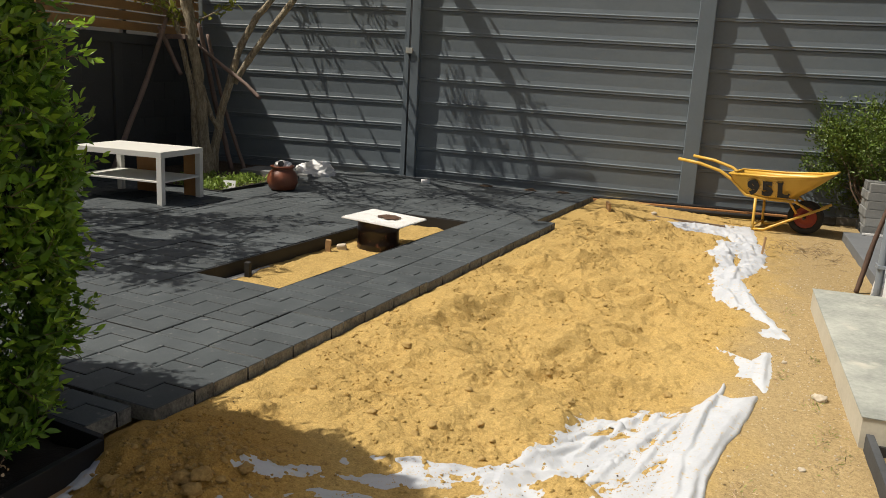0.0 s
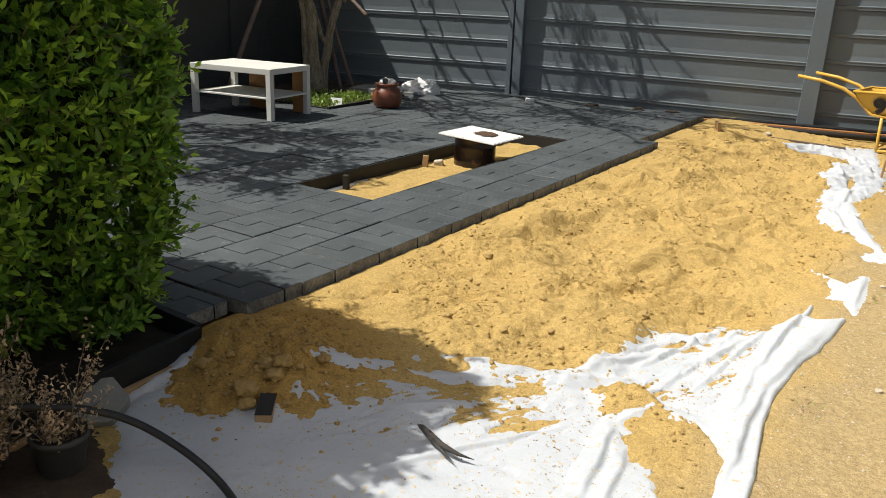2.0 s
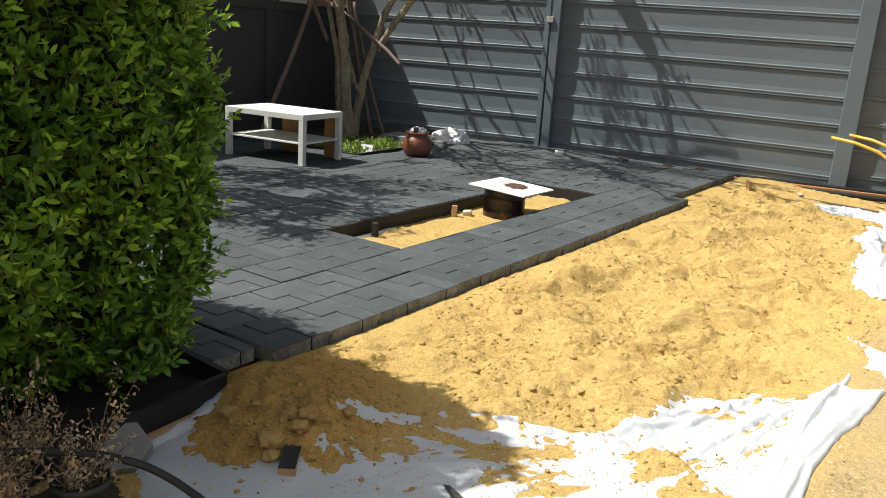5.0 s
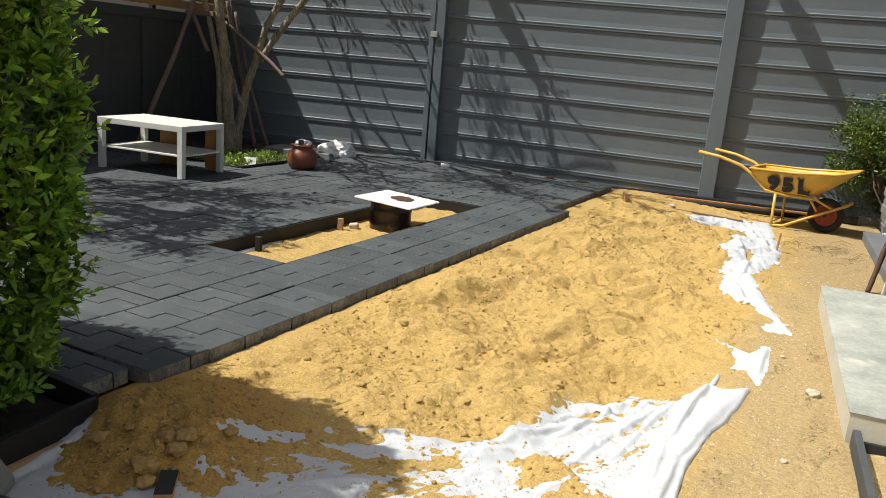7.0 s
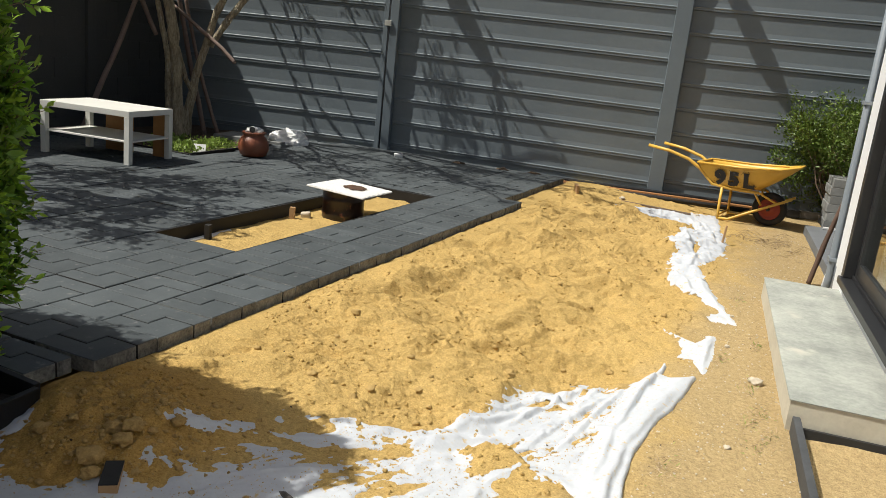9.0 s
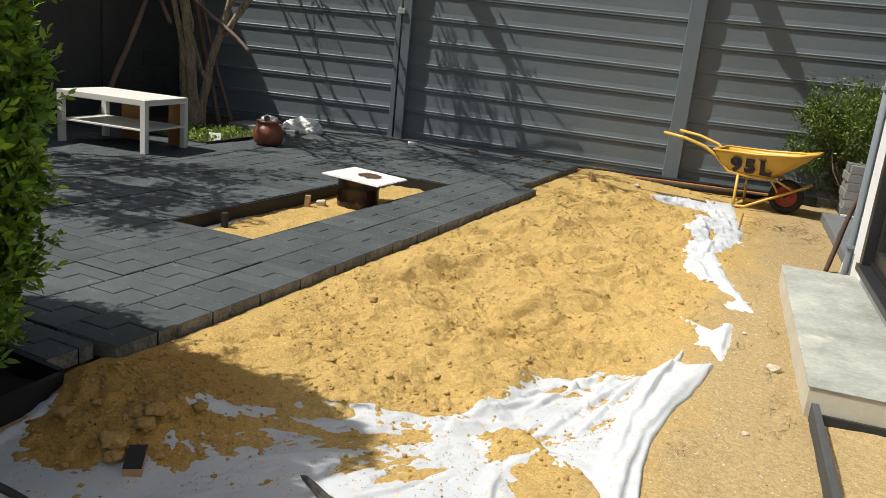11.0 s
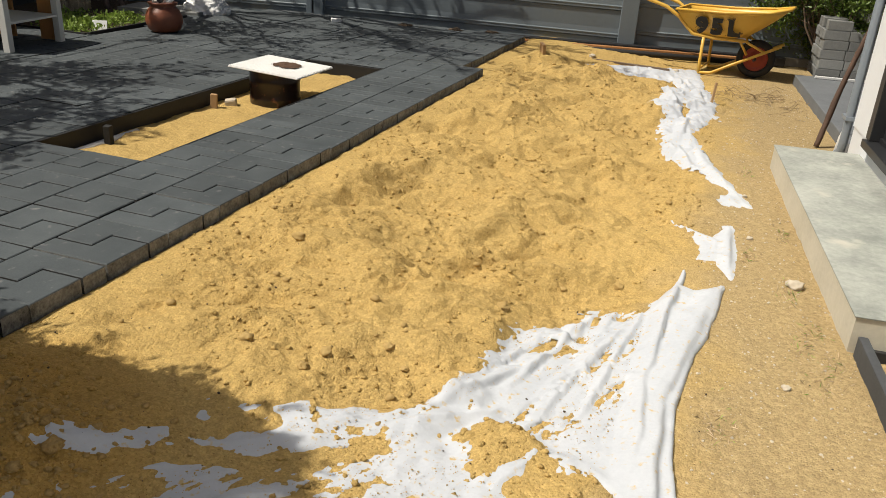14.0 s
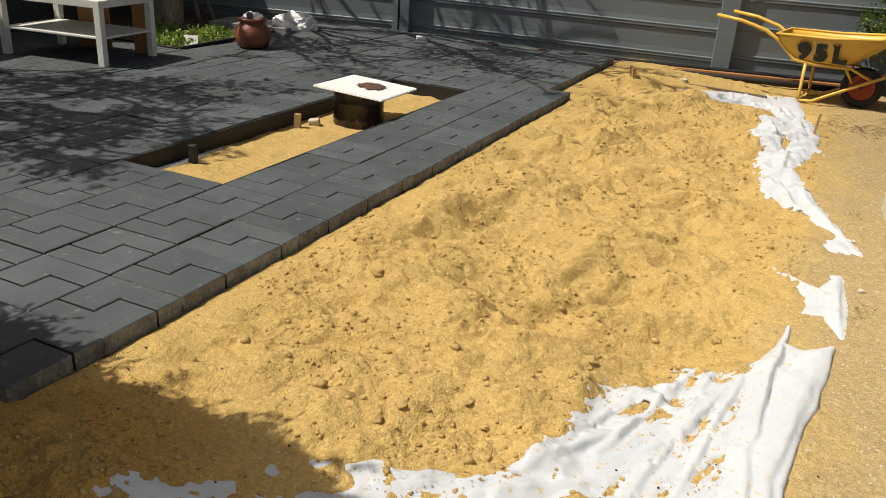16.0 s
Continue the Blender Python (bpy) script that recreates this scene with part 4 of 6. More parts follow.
# ---- drum with its ribbed lid in the opening ----
def drum():
    d = empty("metal_drum", pose(-0.935, 3.19, -0.12), label="dark patterned metal drum standing in sand in the opening", category="drum")
    bm = bmesh.new()
    lathe(bm, [(0.155, 0), (0.16, 0.01), (0.157, 0.05), (0.161, 0.06), (0.157, 0.07), (0.157, 0.16), (0.161, 0.17), (0.157, 0.18), (0.159, 0.225), (0.163, 0.232), (0.15, 0.232), (0.148, 0.1)], 40)
    part("body", bm, DRUMPIC, d)
    lid = empty("ribbed_lid", pose(-0.908, 3.234, 0.118, -1.5, 3.5, 3), label="white ribbed plastic sheet laid over the drum", category="lid")
    part("sheet", boxed(-0.235, 0.235, -0.255, 0.255, 0.0, 0.008, 0.002), LID, lid)
    for k in range(24):
        y = -0.245 + k * 0.0213
        part("rib", boxed(-0.232, 0.232, y - 0.004, y + 0.004, 0.0081, 0.0135, 0.0015), LID, lid)
    h = bmesh.new()
    bmesh.ops.create_grid(h, x_segments=40, y_segments=40, size=0.12)
    for v in h.verts:
        r = math.hypot(v.co.x / 0.085, v.co.y / 0.10) + 0.3 * noise.noise(v.co * 25)
        v.co.z = 0.0165 + (0.012 * max(0, 1 - r) + 0.006 * noise.noise(v.co * 90)) * (1 if r < 1 else 0) - (0.02 if r > 1.02 else 0)
    part_dark = part("seed_heap", h, CHARCOAL, None, at=pose(-0.88, 3.25, 0.1185, -1.5, 3.5, 3), smooth=True)
    bmk = bmesh.new()
    bmk.from_mesh(part_dark.data)
    bmesh.ops.delete(bmk, geom=[v for v in bmk.verts if v.co.z < 0.005], context="VERTS")
    bmk.to_mesh(part_dark.data)
    bmk.free()
    tagged(part_dark, "small heap of dark dried seeds on the ribbed lid", "seeds")


drum()
tagged(part("stub_post", boxed(-0.018, 0.018, -0.018, 0.018, 0, 0.12, 0.004), BLACK, None, at=pose(-1.165, 1.95, -0.125, 3, 2, 12)), "short dark stub peg standing in sand", "peg")
tagged(part("timber_peg", boxed(-0.02, 0.02, -0.014, 0.014, 0, 0.11, 0.003), OFFCUT, None, at=pose(-1.17, 2.86, -0.125, 0, 3, 20)), "short sawn timber peg standing in sand", "peg")
tagged(part("concrete_lump", boxed(-0.035, 0.035, -0.028, 0.028, 0, 0.06, 0.012), STONE, None, at=pose(-1.12, 2.98, -0.12, 6, -8, 25)), "small grey concrete lump in the opening", "lump")
tagged(part("drain_pipe", tubed([(-1.197, 1.6, -0.105), (-1.197, 2.2, -0.103)], 0.02, 14), PVC), "white plastic pipe along the edge of the opening", "pipe")
tagged(part("dark_stone", clod_mesh(12, "stone", SOIL), None, at=pose(-0.72, 3.36, -0.085) @ Matrix.Scale(0.04, 4)), "dark stone beside the drum", "stone")


# ---- hedge in its bed ----
def bed_edging():
    e = empty("hedge_bed", label="black board edging round the hedge's bed", category="edging")
    part("board", boxed(-0.012, 0.012, -1.7, 0.0, -0.15, 0.0, 0.003, pose(0.012, -0.245, -0.005, 0, 0, 4.5)), EDGING, e)
    part("board", boxed(-1.6, 0.0, -0.012, 0.012, -0.15, 0.0, 0.003, pose(-0.008, -0.228, -0.005, 0, 0, -3)), EDGING, e)
    bm = bmesh.new()
    bmesh.ops.create_grid(bm, x_segments=50, y_segments=50, size=0.5)
    for v in bm.verts:
        v.co = Vector((v.co.x * 1.56 - 0.8, v.co.y * 1.5 - 1.0, -0.07 + 0.012 * noise.noise(v.co * 14)))
    part("soil", bm, BEDSOIL, e, smooth=True)
    tagged(part("timber_lath", boxed(0.0, 0.02, -0.9, -0.02, -0.15, -0.10, 0.002, pose(0.03, -0.26, 0.01, 0, 0, 4.5)), OFFCUT), "raw timber lath along the black edging", "lath")


bed_edging()


def hedge():
    r = np.random.default_rng(11)
    h = empty("hedge", pose(0, 0, -0.06), label="dense clipped ficus hedge with glossy green leaves", category="hedge")
    X0, X1, Y0, Y1, H = -1.15, -0.03, -1.75, -0.15, 2.0

    def surface(n):
        kind = r.uniform(size=n)
        u, v = r.uniform(size=n), r.uniform(size=n) ** 0.9
        p, nn = np.zeros((n, 3)), np.zeros((n, 3))
        a = kind < 0.5
        b = (kind >= 0.5) & (kind < 0.85)
        c = kind >= 0.85
        p[a] = np.stack([np.full(a.sum(), X1), Y0 + (Y1 - Y0) * u[a], H * v[a]], 1)
        nn[a] = (1, 0, 0)
        p[b] = np.stack([X0 + (X1 - X0) * u[b], np.full(b.sum(), Y1), H * v[b]], 1)
        nn[b] = (0, 1, 0)
        p[c] = np.stack([X0 + (X1 - X0) * u[c], Y0 + (Y1 - Y0) * v[c], np.full(c.sum(), H)], 1)
        nn[c] = (0, 0, 1)
        # rounded corner, swelling and a narrower foot
        ey = np.clip((p[:, 1] - (Y1 - 0.3)) / 0.3, 0, 1)
        ex = np.clip((p[:, 0] - (X1 - 0.3)) / 0.3, 0, 1)
        p[a, 0] -= 0.13 * ey[a] ** 2
        p[b, 1] -= 0.13 * ex[b] ** 2
        swell = 0.05 * fbm(p[:, 1] * 1.0 + p[:, 0], p[:, 2], 2.6, 300, 3)
        foot = 0.20 * np.clip(1 - p[:, 2] / 0.45, 0, 1) ** 1.5
        lean = np.clip((p[:, 2] - H + 0.95) / 0.95, 0, 1) ** 1.6
        top = 0.05 * lean - 0.05 * np.exp(-(((p[:, 2] - 0.75) / 0.4) ** 2))
        p[:, 1] -= 0.36 * lean * np.clip((p[:, 1] - Y1 + 0.6) / 0.6, 0, 1)
        side = (nn[:, 2] < 0.5)
        p += nn * (swell - (foot + top) * side)[:, None]
        p[:, 2] = np.maximum(p[:, 2], 0.10 + 0.05 * fbm(p[:, 0], p[:, 1], 5, 310, 2))
        return p, nn

    # inner leaves, then leafy sprigs that grow outwards and upwards
    p, nn = surface(9000)
    p = p - nn * (0.05 + 0.12 * r.uniform(size=(len(p), 1)))
    part("inner_foliage", leaf_mesh("inner_foliage", p, nn * 0.6 + r.normal(size=p.shape) * 0.7 + np.array([0, 0, 0.2]), 0.05, HEDGE, 0.42, 0.35, 0.3, r), None, h)
    sp, sn = surface(4300)
    gap = fbm(sp[:, 1] + 3 * sp[:, 0], sp[:, 2], 6, 320, 3)
    groups, bm = {False: ([], []), True: ([], [])}, bmesh.new()
    for q, nq, g in zip(sp, sn, gap):
        if g < -0.55:
            continue
        d = nq * 0.85 + r.normal(size=3) * 0.45 + np.array([0, 0, 0.35])
        d /= np.linalg.norm(d)
        long_shoot = r.uniform() < 0.09
        ln = r.uniform(0.11, 0.17) if long_shoot else r.uniform(0.05, 0.10)
        root = q - nq * (0.085 + 0.07 * r.uniform() ** 2 - (0.04 if long_shoot else 0))
        tip = root + d * ln + np.array([0, 0, -0.012 if long_shoot else 0.0])
        if long_shoot or r.uniform() < 0.2:
            tube(bm, [tuple(root), tuple(tip)], [0.002, 0.001], 3, False)
        side = np.cross(d, r.normal(size=3))
        side /= np.linalg.norm(side) + 1e-9
        other = np.cross(d, side)
        count = 10 if long_shoot else 7
        for k in range(count):
            f = (k + 0.6) / count
            turn = 2.4 * k
            out = side * math.cos(turn) + other * math.sin(turn)
            young = f > 0.62 and (long_shoot or g > -0.05)
            groups[young][0].append(root + d * ln * f)
            groups[young][1].append(d * (0.45 + 0.9 * f) + out * (1.15 - 0.5 * f) + r.normal(size=3) * 0.15)
    for young, name, size, mat in ((False, "foliage", 0.043, HEDGE), (True, "young_growth", 0.037, HEDGE_TIP)):
        part(name, leaf_mesh(name, np.array(groups[young][0]), np.array(groups[young][1]), size, mat, 0.40, 0.4, 0.45, r), None, h)
    tagged(part("twig_growth", bm, TWIG, h), kind="stuff")
    # added dark core, standing in for the shade between the leaves
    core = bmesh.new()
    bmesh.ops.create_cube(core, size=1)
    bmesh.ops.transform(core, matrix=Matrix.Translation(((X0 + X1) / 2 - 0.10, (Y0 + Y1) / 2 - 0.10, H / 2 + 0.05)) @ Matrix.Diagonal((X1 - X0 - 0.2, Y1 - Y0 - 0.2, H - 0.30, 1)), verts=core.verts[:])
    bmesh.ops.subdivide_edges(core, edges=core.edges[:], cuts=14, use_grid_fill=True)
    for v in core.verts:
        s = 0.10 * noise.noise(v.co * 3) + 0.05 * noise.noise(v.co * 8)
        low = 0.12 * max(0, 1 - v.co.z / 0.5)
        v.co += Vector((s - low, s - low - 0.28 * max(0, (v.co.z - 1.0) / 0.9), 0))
    part("shade_core", core, HEDGE_SHADE, h)
    for x, y in ((-0.35, -0.5), (-0.45, -0.95), (-0.4, -1.4), (-0.8, -0.5)):
        part("stem", tubed([(x, y, -0.06), (x + 0.02, y, 0.35), (x, y + 0.03, 1.2)], [0.018, 0.014, 0.01], 7), TWIG, h)


hedge()


# ---- dry plants in pots, block, hose ----
def dry_pot(x, y, r, hgt, seed, stalks=85):
    q = np.random.default_rng(seed)
    p = empty("potted_plant", pose(x, y, gz(x, y)), label="dead dried plant in a black plastic nursery pot", category="potted plant", group="dead plants in pots")
    bm = bmesh.new()
    lathe(bm, [(r * 0.72, 0), (r * 0.74, 0.004), (r * 0.95, hgt - 0.02), (r * 1.03, hgt - 0.018), (r * 1.04, hgt), (r * 0.95, hgt), (r * 0.9, hgt - 0.03), (r * 0.3, hgt - 0.032)], 28)
    part("pot", bm, POTBLACK, p)
    sb = bmesh.new()
    lathe(sb, [(r * 0.88, hgt - 0.04), (r * 0.88, hgt - 0.026), (r * 0.2, hgt - 0.018)], 20)
    part("soil", sb, SOIL, p)
    tb = bmesh.new()
    pts, dirs = [], []
    for k in range(stalks):
        a, lean = q.uniform(0, 6.28), q.uniform(0.1, 0.75)
        d = Vector((math.cos(a) * lean, math.sin(a) * lean, 1)).normalized()
        o = Vector((math.cos(a) * r * 0.4, math.sin(a) * r * 0.4, hgt - 0.03))
        ln = q.uniform(0.10, 0.23) if k % 5 else q.uniform(0.22, 0.33)
        mid = o + d * ln * 0.55 + Vector(q.normal(size=3) * 0.01)
        end = o + d * ln + Vector(q.normal(size=3) * 0.025)
        tube(tb, [o, mid, end], [0.0022, 0.0016, 0.0008], 4, False)
        for j in range(34):
            pts.append(np.array(o.lerp(end, 0.15 + 0.85 * j / 33)) + q.normal(size=3) * 0.009)
            dirs.append(q.normal(size=3) + np.array([0, 0, -0.2]))
    tagged(part("stalk_growth", tb, TWIG, p), kind="stuff")
    part("dry_leaves", leaf_mesh("dry_leaves", np.array(pts), np.array(dirs), 0.0125, DRY, 0.5, 0.5, 1.6, q), None, p)


def soil_patch():
    bm = bmesh.new()
    bmesh.ops.create_grid(bm, x_segments=60, y_segments=60, size=0.5)
    gx, gy = np.array([v.co.x * 0.9 + 0.15 for v in bm.verts]), np.array([v.co.y * 0.8 - 1.15 for v in bm.verts])
    for v, x, y, zz in zip(bm.verts, gx, gy, ground_z(gx, gy)):
        edge = math.hypot((x - 0.15) / 0.40, (y + 1.15) / 0.36) + 0.25 * noise.noise(Vector((x, y, 0)) * 7)
        v.co = Vector((x, y, zz + 0.012 * min(1, max(-1, (1 - edge) * 4)) + 0.004 * noise.noise(Vector((x, y, 3)) * 40)))
    tagged(part("bare_soil", bm, SOIL, None, smooth=True), "patch of bare dark soil under the pots", "soil", kind="structure")


soil_patch()
dry_pot(0.295, -0.955, 0.075, 0.13, 2, 22)
dry_pot(0.235, -1.20, 0.09, 0.10, 5)
dry_pot(0.10, -1.07, 0.08, 0.12, 7)


def hex_block():
    bm = bmesh.new()
    prism(bm, [(0.095 * math.cos(k * math.pi / 3), 0.095 * math.sin(k * math.pi / 3)) for k in range(6)], -0.025, 0.025, 0.004)
    tagged(part("concrete_block", bm, BLOCKGREY, None, at=pose(0.095, -0.715, -0.082, 28, 0, 53)), "grey hexagonal concrete block leaning against the edging board", "block")


hex_block()
hose_pts = [(-0.30, -1.75, 0.02), (-0.1, -1.45, 0.08), (0.04, -1.26, 0.102), (0.135, -1.155, 0.105), (0.24, -1.04, 0.105), (0.345, -0.935, 0.095), (0.44, -0.845, 0.058), (0.54, -0.79, -0.005), (0.64, -0.757, -0.062), (0.80, -0.78, -0.098), (1.0, -0.9, -0.105), (1.2, -1.15, -0.1), (1.3, -1.5, -0.1)]


def hose():
    h = empty("garden_hose", label="thick black rubber hose bowed over the sheet", category="hose")
    c = bpy.data.curves.new("hose_line", "CURVE")
    c.dimensions, c.bevel_depth, c.bevel_resolution = "3D", 0.0108, 4
    s = c.splines.new("NURBS")
    s.points.add(len(hose_pts) - 1)
    for q, p in zip(s.points, hose_pts):
        q.co = (*p, 1)
    s.use_endpoint_u, s.order_u, s.resolution_u = True, 4, 8
    c.materials.append(HOSE)
    tmp = new("hose_line", c)
    me = bpy.data.meshes.new_from_object(tmp.evaluated_get(bpy.context.evaluated_depsgraph_get()))
    bpy.data.objects.remove(tmp)
    for q in me.polygons:
        q.use_smooth = True
    part("tube", me, None, h)
    part("tape", boxed(-0.006, 0.006, -0.006, 0.006, 0, 0.004, 0.001), REDTAPE, h, "small red tag", at=pose(0.6, -0.74, -0.085))


hose()


def paint_block():
    b = empty("timber_offcut", pose(0.52, -0.41, -0.115, 4, 0, 37), label="short timber offcut with one black painted face", category="offcut")
    part("body", boxed(-0.026, 0.026, -0.06, 0.06, 0.0, 0.042, 0.002), OFFCUT, b)
    part("painted_face", boxed(-0.0262, 0.0262, -0.0602, 0.0602, 0.0422, 0.046, 0.001), BLACK, b)


paint_block()
bark = bmesh.new()
tube(bark, [(0.945, -0.185, -0.098), (0.975, -0.205, -0.088), (1.02, -0.228, -0.085), (1.08, -0.252, -0.088), (1.14, -0.255, -0.094), (1.19, -0.245, -0.098)], [0.002, 0.009, 0.011, 0.010, 0.006, 0.001], 7)
tube(bark, [(0.97, -0.205, -0.092), (1.05, -0.25, -0.09), (1.12, -0.28, -0.096), (1.15, -0.29, -0.1)], [0.003, 0.006, 0.004, 0.001], 6)
gnarled(bark, 0.0035, 40)
tagged(part("bark_strip", bark, STRIP), "curled strip of grey bark on the white sheet", "bark")


# ---- corner bed, trees and poles ----
def corner_bed():
    e = empty("corner_bed", label="dark edged planting bed with low weeds in the corner", category="planting bed")
    part("edging", boxed(-0.012, 0.012, 0.0, 1.35, -0.10, 0.02, 0.003, pose(-3.13, 3.975, 0, 0, 0, 3)), EDGING, e)
    part("edging", boxed(-1.6, 0.0, -0.012, 0.012, -0.10, 0.015, 0.003, pose(-3.145, 3.963, 0, 0, 0, 0)), EDGING, e)
    bm = bmesh.new()
    bmesh.ops.create_grid(bm, x_segments=40, y_segments=40, size=0.5)
    for v in bm.verts:
        v.co = Vector((v.co.x * 1.95 - 4.125, v.co.y * 2.3 + 5.13, -0.03 + 0.02 * noise.noise(v.co * 12)))
    part("soil", bm, SOIL, e, smooth=True)
    r = np.random.default_rng(9)
    n = 1300
    c = np.array([(-3.36, 4.12), (-3.45, 4.35), (-3.34, 4.62), (-3.6, 4.2), (-3.5, 4.75), (-3.9, 4.5)])[r.integers(0, 6, n)]
    p = np.stack([c[:, 0] + r.normal(0, 0.10, n), c[:, 1] + r.normal(0, 0.14, n), r.uniform(0.0, 0.055, n)], 1)
    p[:, 0] = np.minimum(p[:, 0], -3.2)
    p[:, 1] = np.maximum(p[:, 1], 4.0)
    tagged(new("weeds", leaf_mesh("weeds", p, r.normal(size=(n, 3)) + np.array([0, 0, 0.4]), 0.042, GRASS, 0.5, 0.4, 0.3, r)), "low bright green weeds in the corner bed", "weeds", kind="stuff")
    tagged(part("plant_tag", boxed(-0.06, 0.06, -0.003, 0.003, 0, 0.10, 0.002), RAG, None, at=pose(-3.24, 4.22, -0.02, -24, 0, 30)), "pale blank card leaning in the corner bed", "card")
    tagged(part("concrete_slab", boxed(-0.42, 0.42, -0.22, 0.22, -0.1, 0.022, 0.004), BLOCKGREY, None, at=pose(-3.62, 5.60, 0.003, 0, 0, 11)), "thin bare concrete slab by the wall", "slab")


corner_bed()


def grow(bm, p, d, ln, r, level, rngt, tips, spread=0.6):
    pts, rad = [Vector(p)], [r]
    d = Vector(d).normalized()
    for k in range(4):
        d = (d + Vector(rngt.normal(size=3)) * 0.14 + Vector((0, 0, 0.05))).normalized()
        pts.append(pts[-1] + d * ln / 4)
        rad.append(r * (1 - 0.12 * (k + 1)))
    tube(bm, pts, rad, 9 if level == 0 else 6)
    if level >= 3:
        tips.extend((q, d) for q in pts[1:])
        return
    for k in range(3 if level < 2 else 4):
        i = rngt.integers(2, 5)
        nd = d + Vector(rngt.normal(size=3)) * spread
        grow(bm, pts[i], nd, ln * rngt.uniform(0.55, 0.8), rad[i] * 0.62, level + 1, rngt, tips, spread)


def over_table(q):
    """Whether leaves at q would shade the table: left out, so it stays sunlit."""
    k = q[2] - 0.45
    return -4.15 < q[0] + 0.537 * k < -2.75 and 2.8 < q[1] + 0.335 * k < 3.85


def spray(bm, p0, p1, r, n, rng, tips, size=0.55):
    """A long arched limb from p0 to p1 with n side twigs."""
    p0, p1 = Vector(p0), Vector(p1)
    ln = (p1 - p0).length
    pts = [p0.lerp(p1, k / 8) + Vector((rng.normal() * 0.03, rng.normal() * 0.03, 0.1 * ln * math.sin(math.pi * k / 8) * 0.6)) * (0 if k == 0 else 1) for k in range(9)]
    tube(bm, pts, [r * (1 - 0.09 * k) for k in range(9)], 7)
    d = (p1 - p0).normalized()
    for k in range(n):
        i = rng.integers(2, 9)
        nd = d + Vector((rng.normal() * 0.75, rng.normal() * 0.75, rng.normal() * 0.25 + 0.1))
        grow(bm, pts[i], nd, size * rng.uniform(0.6, 1.1), r * 0.4, 2, rng, tips, 0.65)


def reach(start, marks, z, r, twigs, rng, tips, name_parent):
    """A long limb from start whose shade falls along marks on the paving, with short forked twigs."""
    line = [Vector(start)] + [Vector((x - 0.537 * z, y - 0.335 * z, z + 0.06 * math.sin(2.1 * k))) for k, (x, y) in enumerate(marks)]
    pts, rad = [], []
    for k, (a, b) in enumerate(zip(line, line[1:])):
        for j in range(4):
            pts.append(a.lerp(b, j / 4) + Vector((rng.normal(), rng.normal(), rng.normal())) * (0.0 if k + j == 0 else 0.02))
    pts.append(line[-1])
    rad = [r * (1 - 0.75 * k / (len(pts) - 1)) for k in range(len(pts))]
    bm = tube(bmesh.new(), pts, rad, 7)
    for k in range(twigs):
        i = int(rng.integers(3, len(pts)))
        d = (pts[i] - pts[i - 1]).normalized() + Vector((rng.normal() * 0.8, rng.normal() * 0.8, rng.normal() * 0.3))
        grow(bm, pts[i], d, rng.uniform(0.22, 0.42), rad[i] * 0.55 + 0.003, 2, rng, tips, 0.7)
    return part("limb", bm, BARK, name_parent)


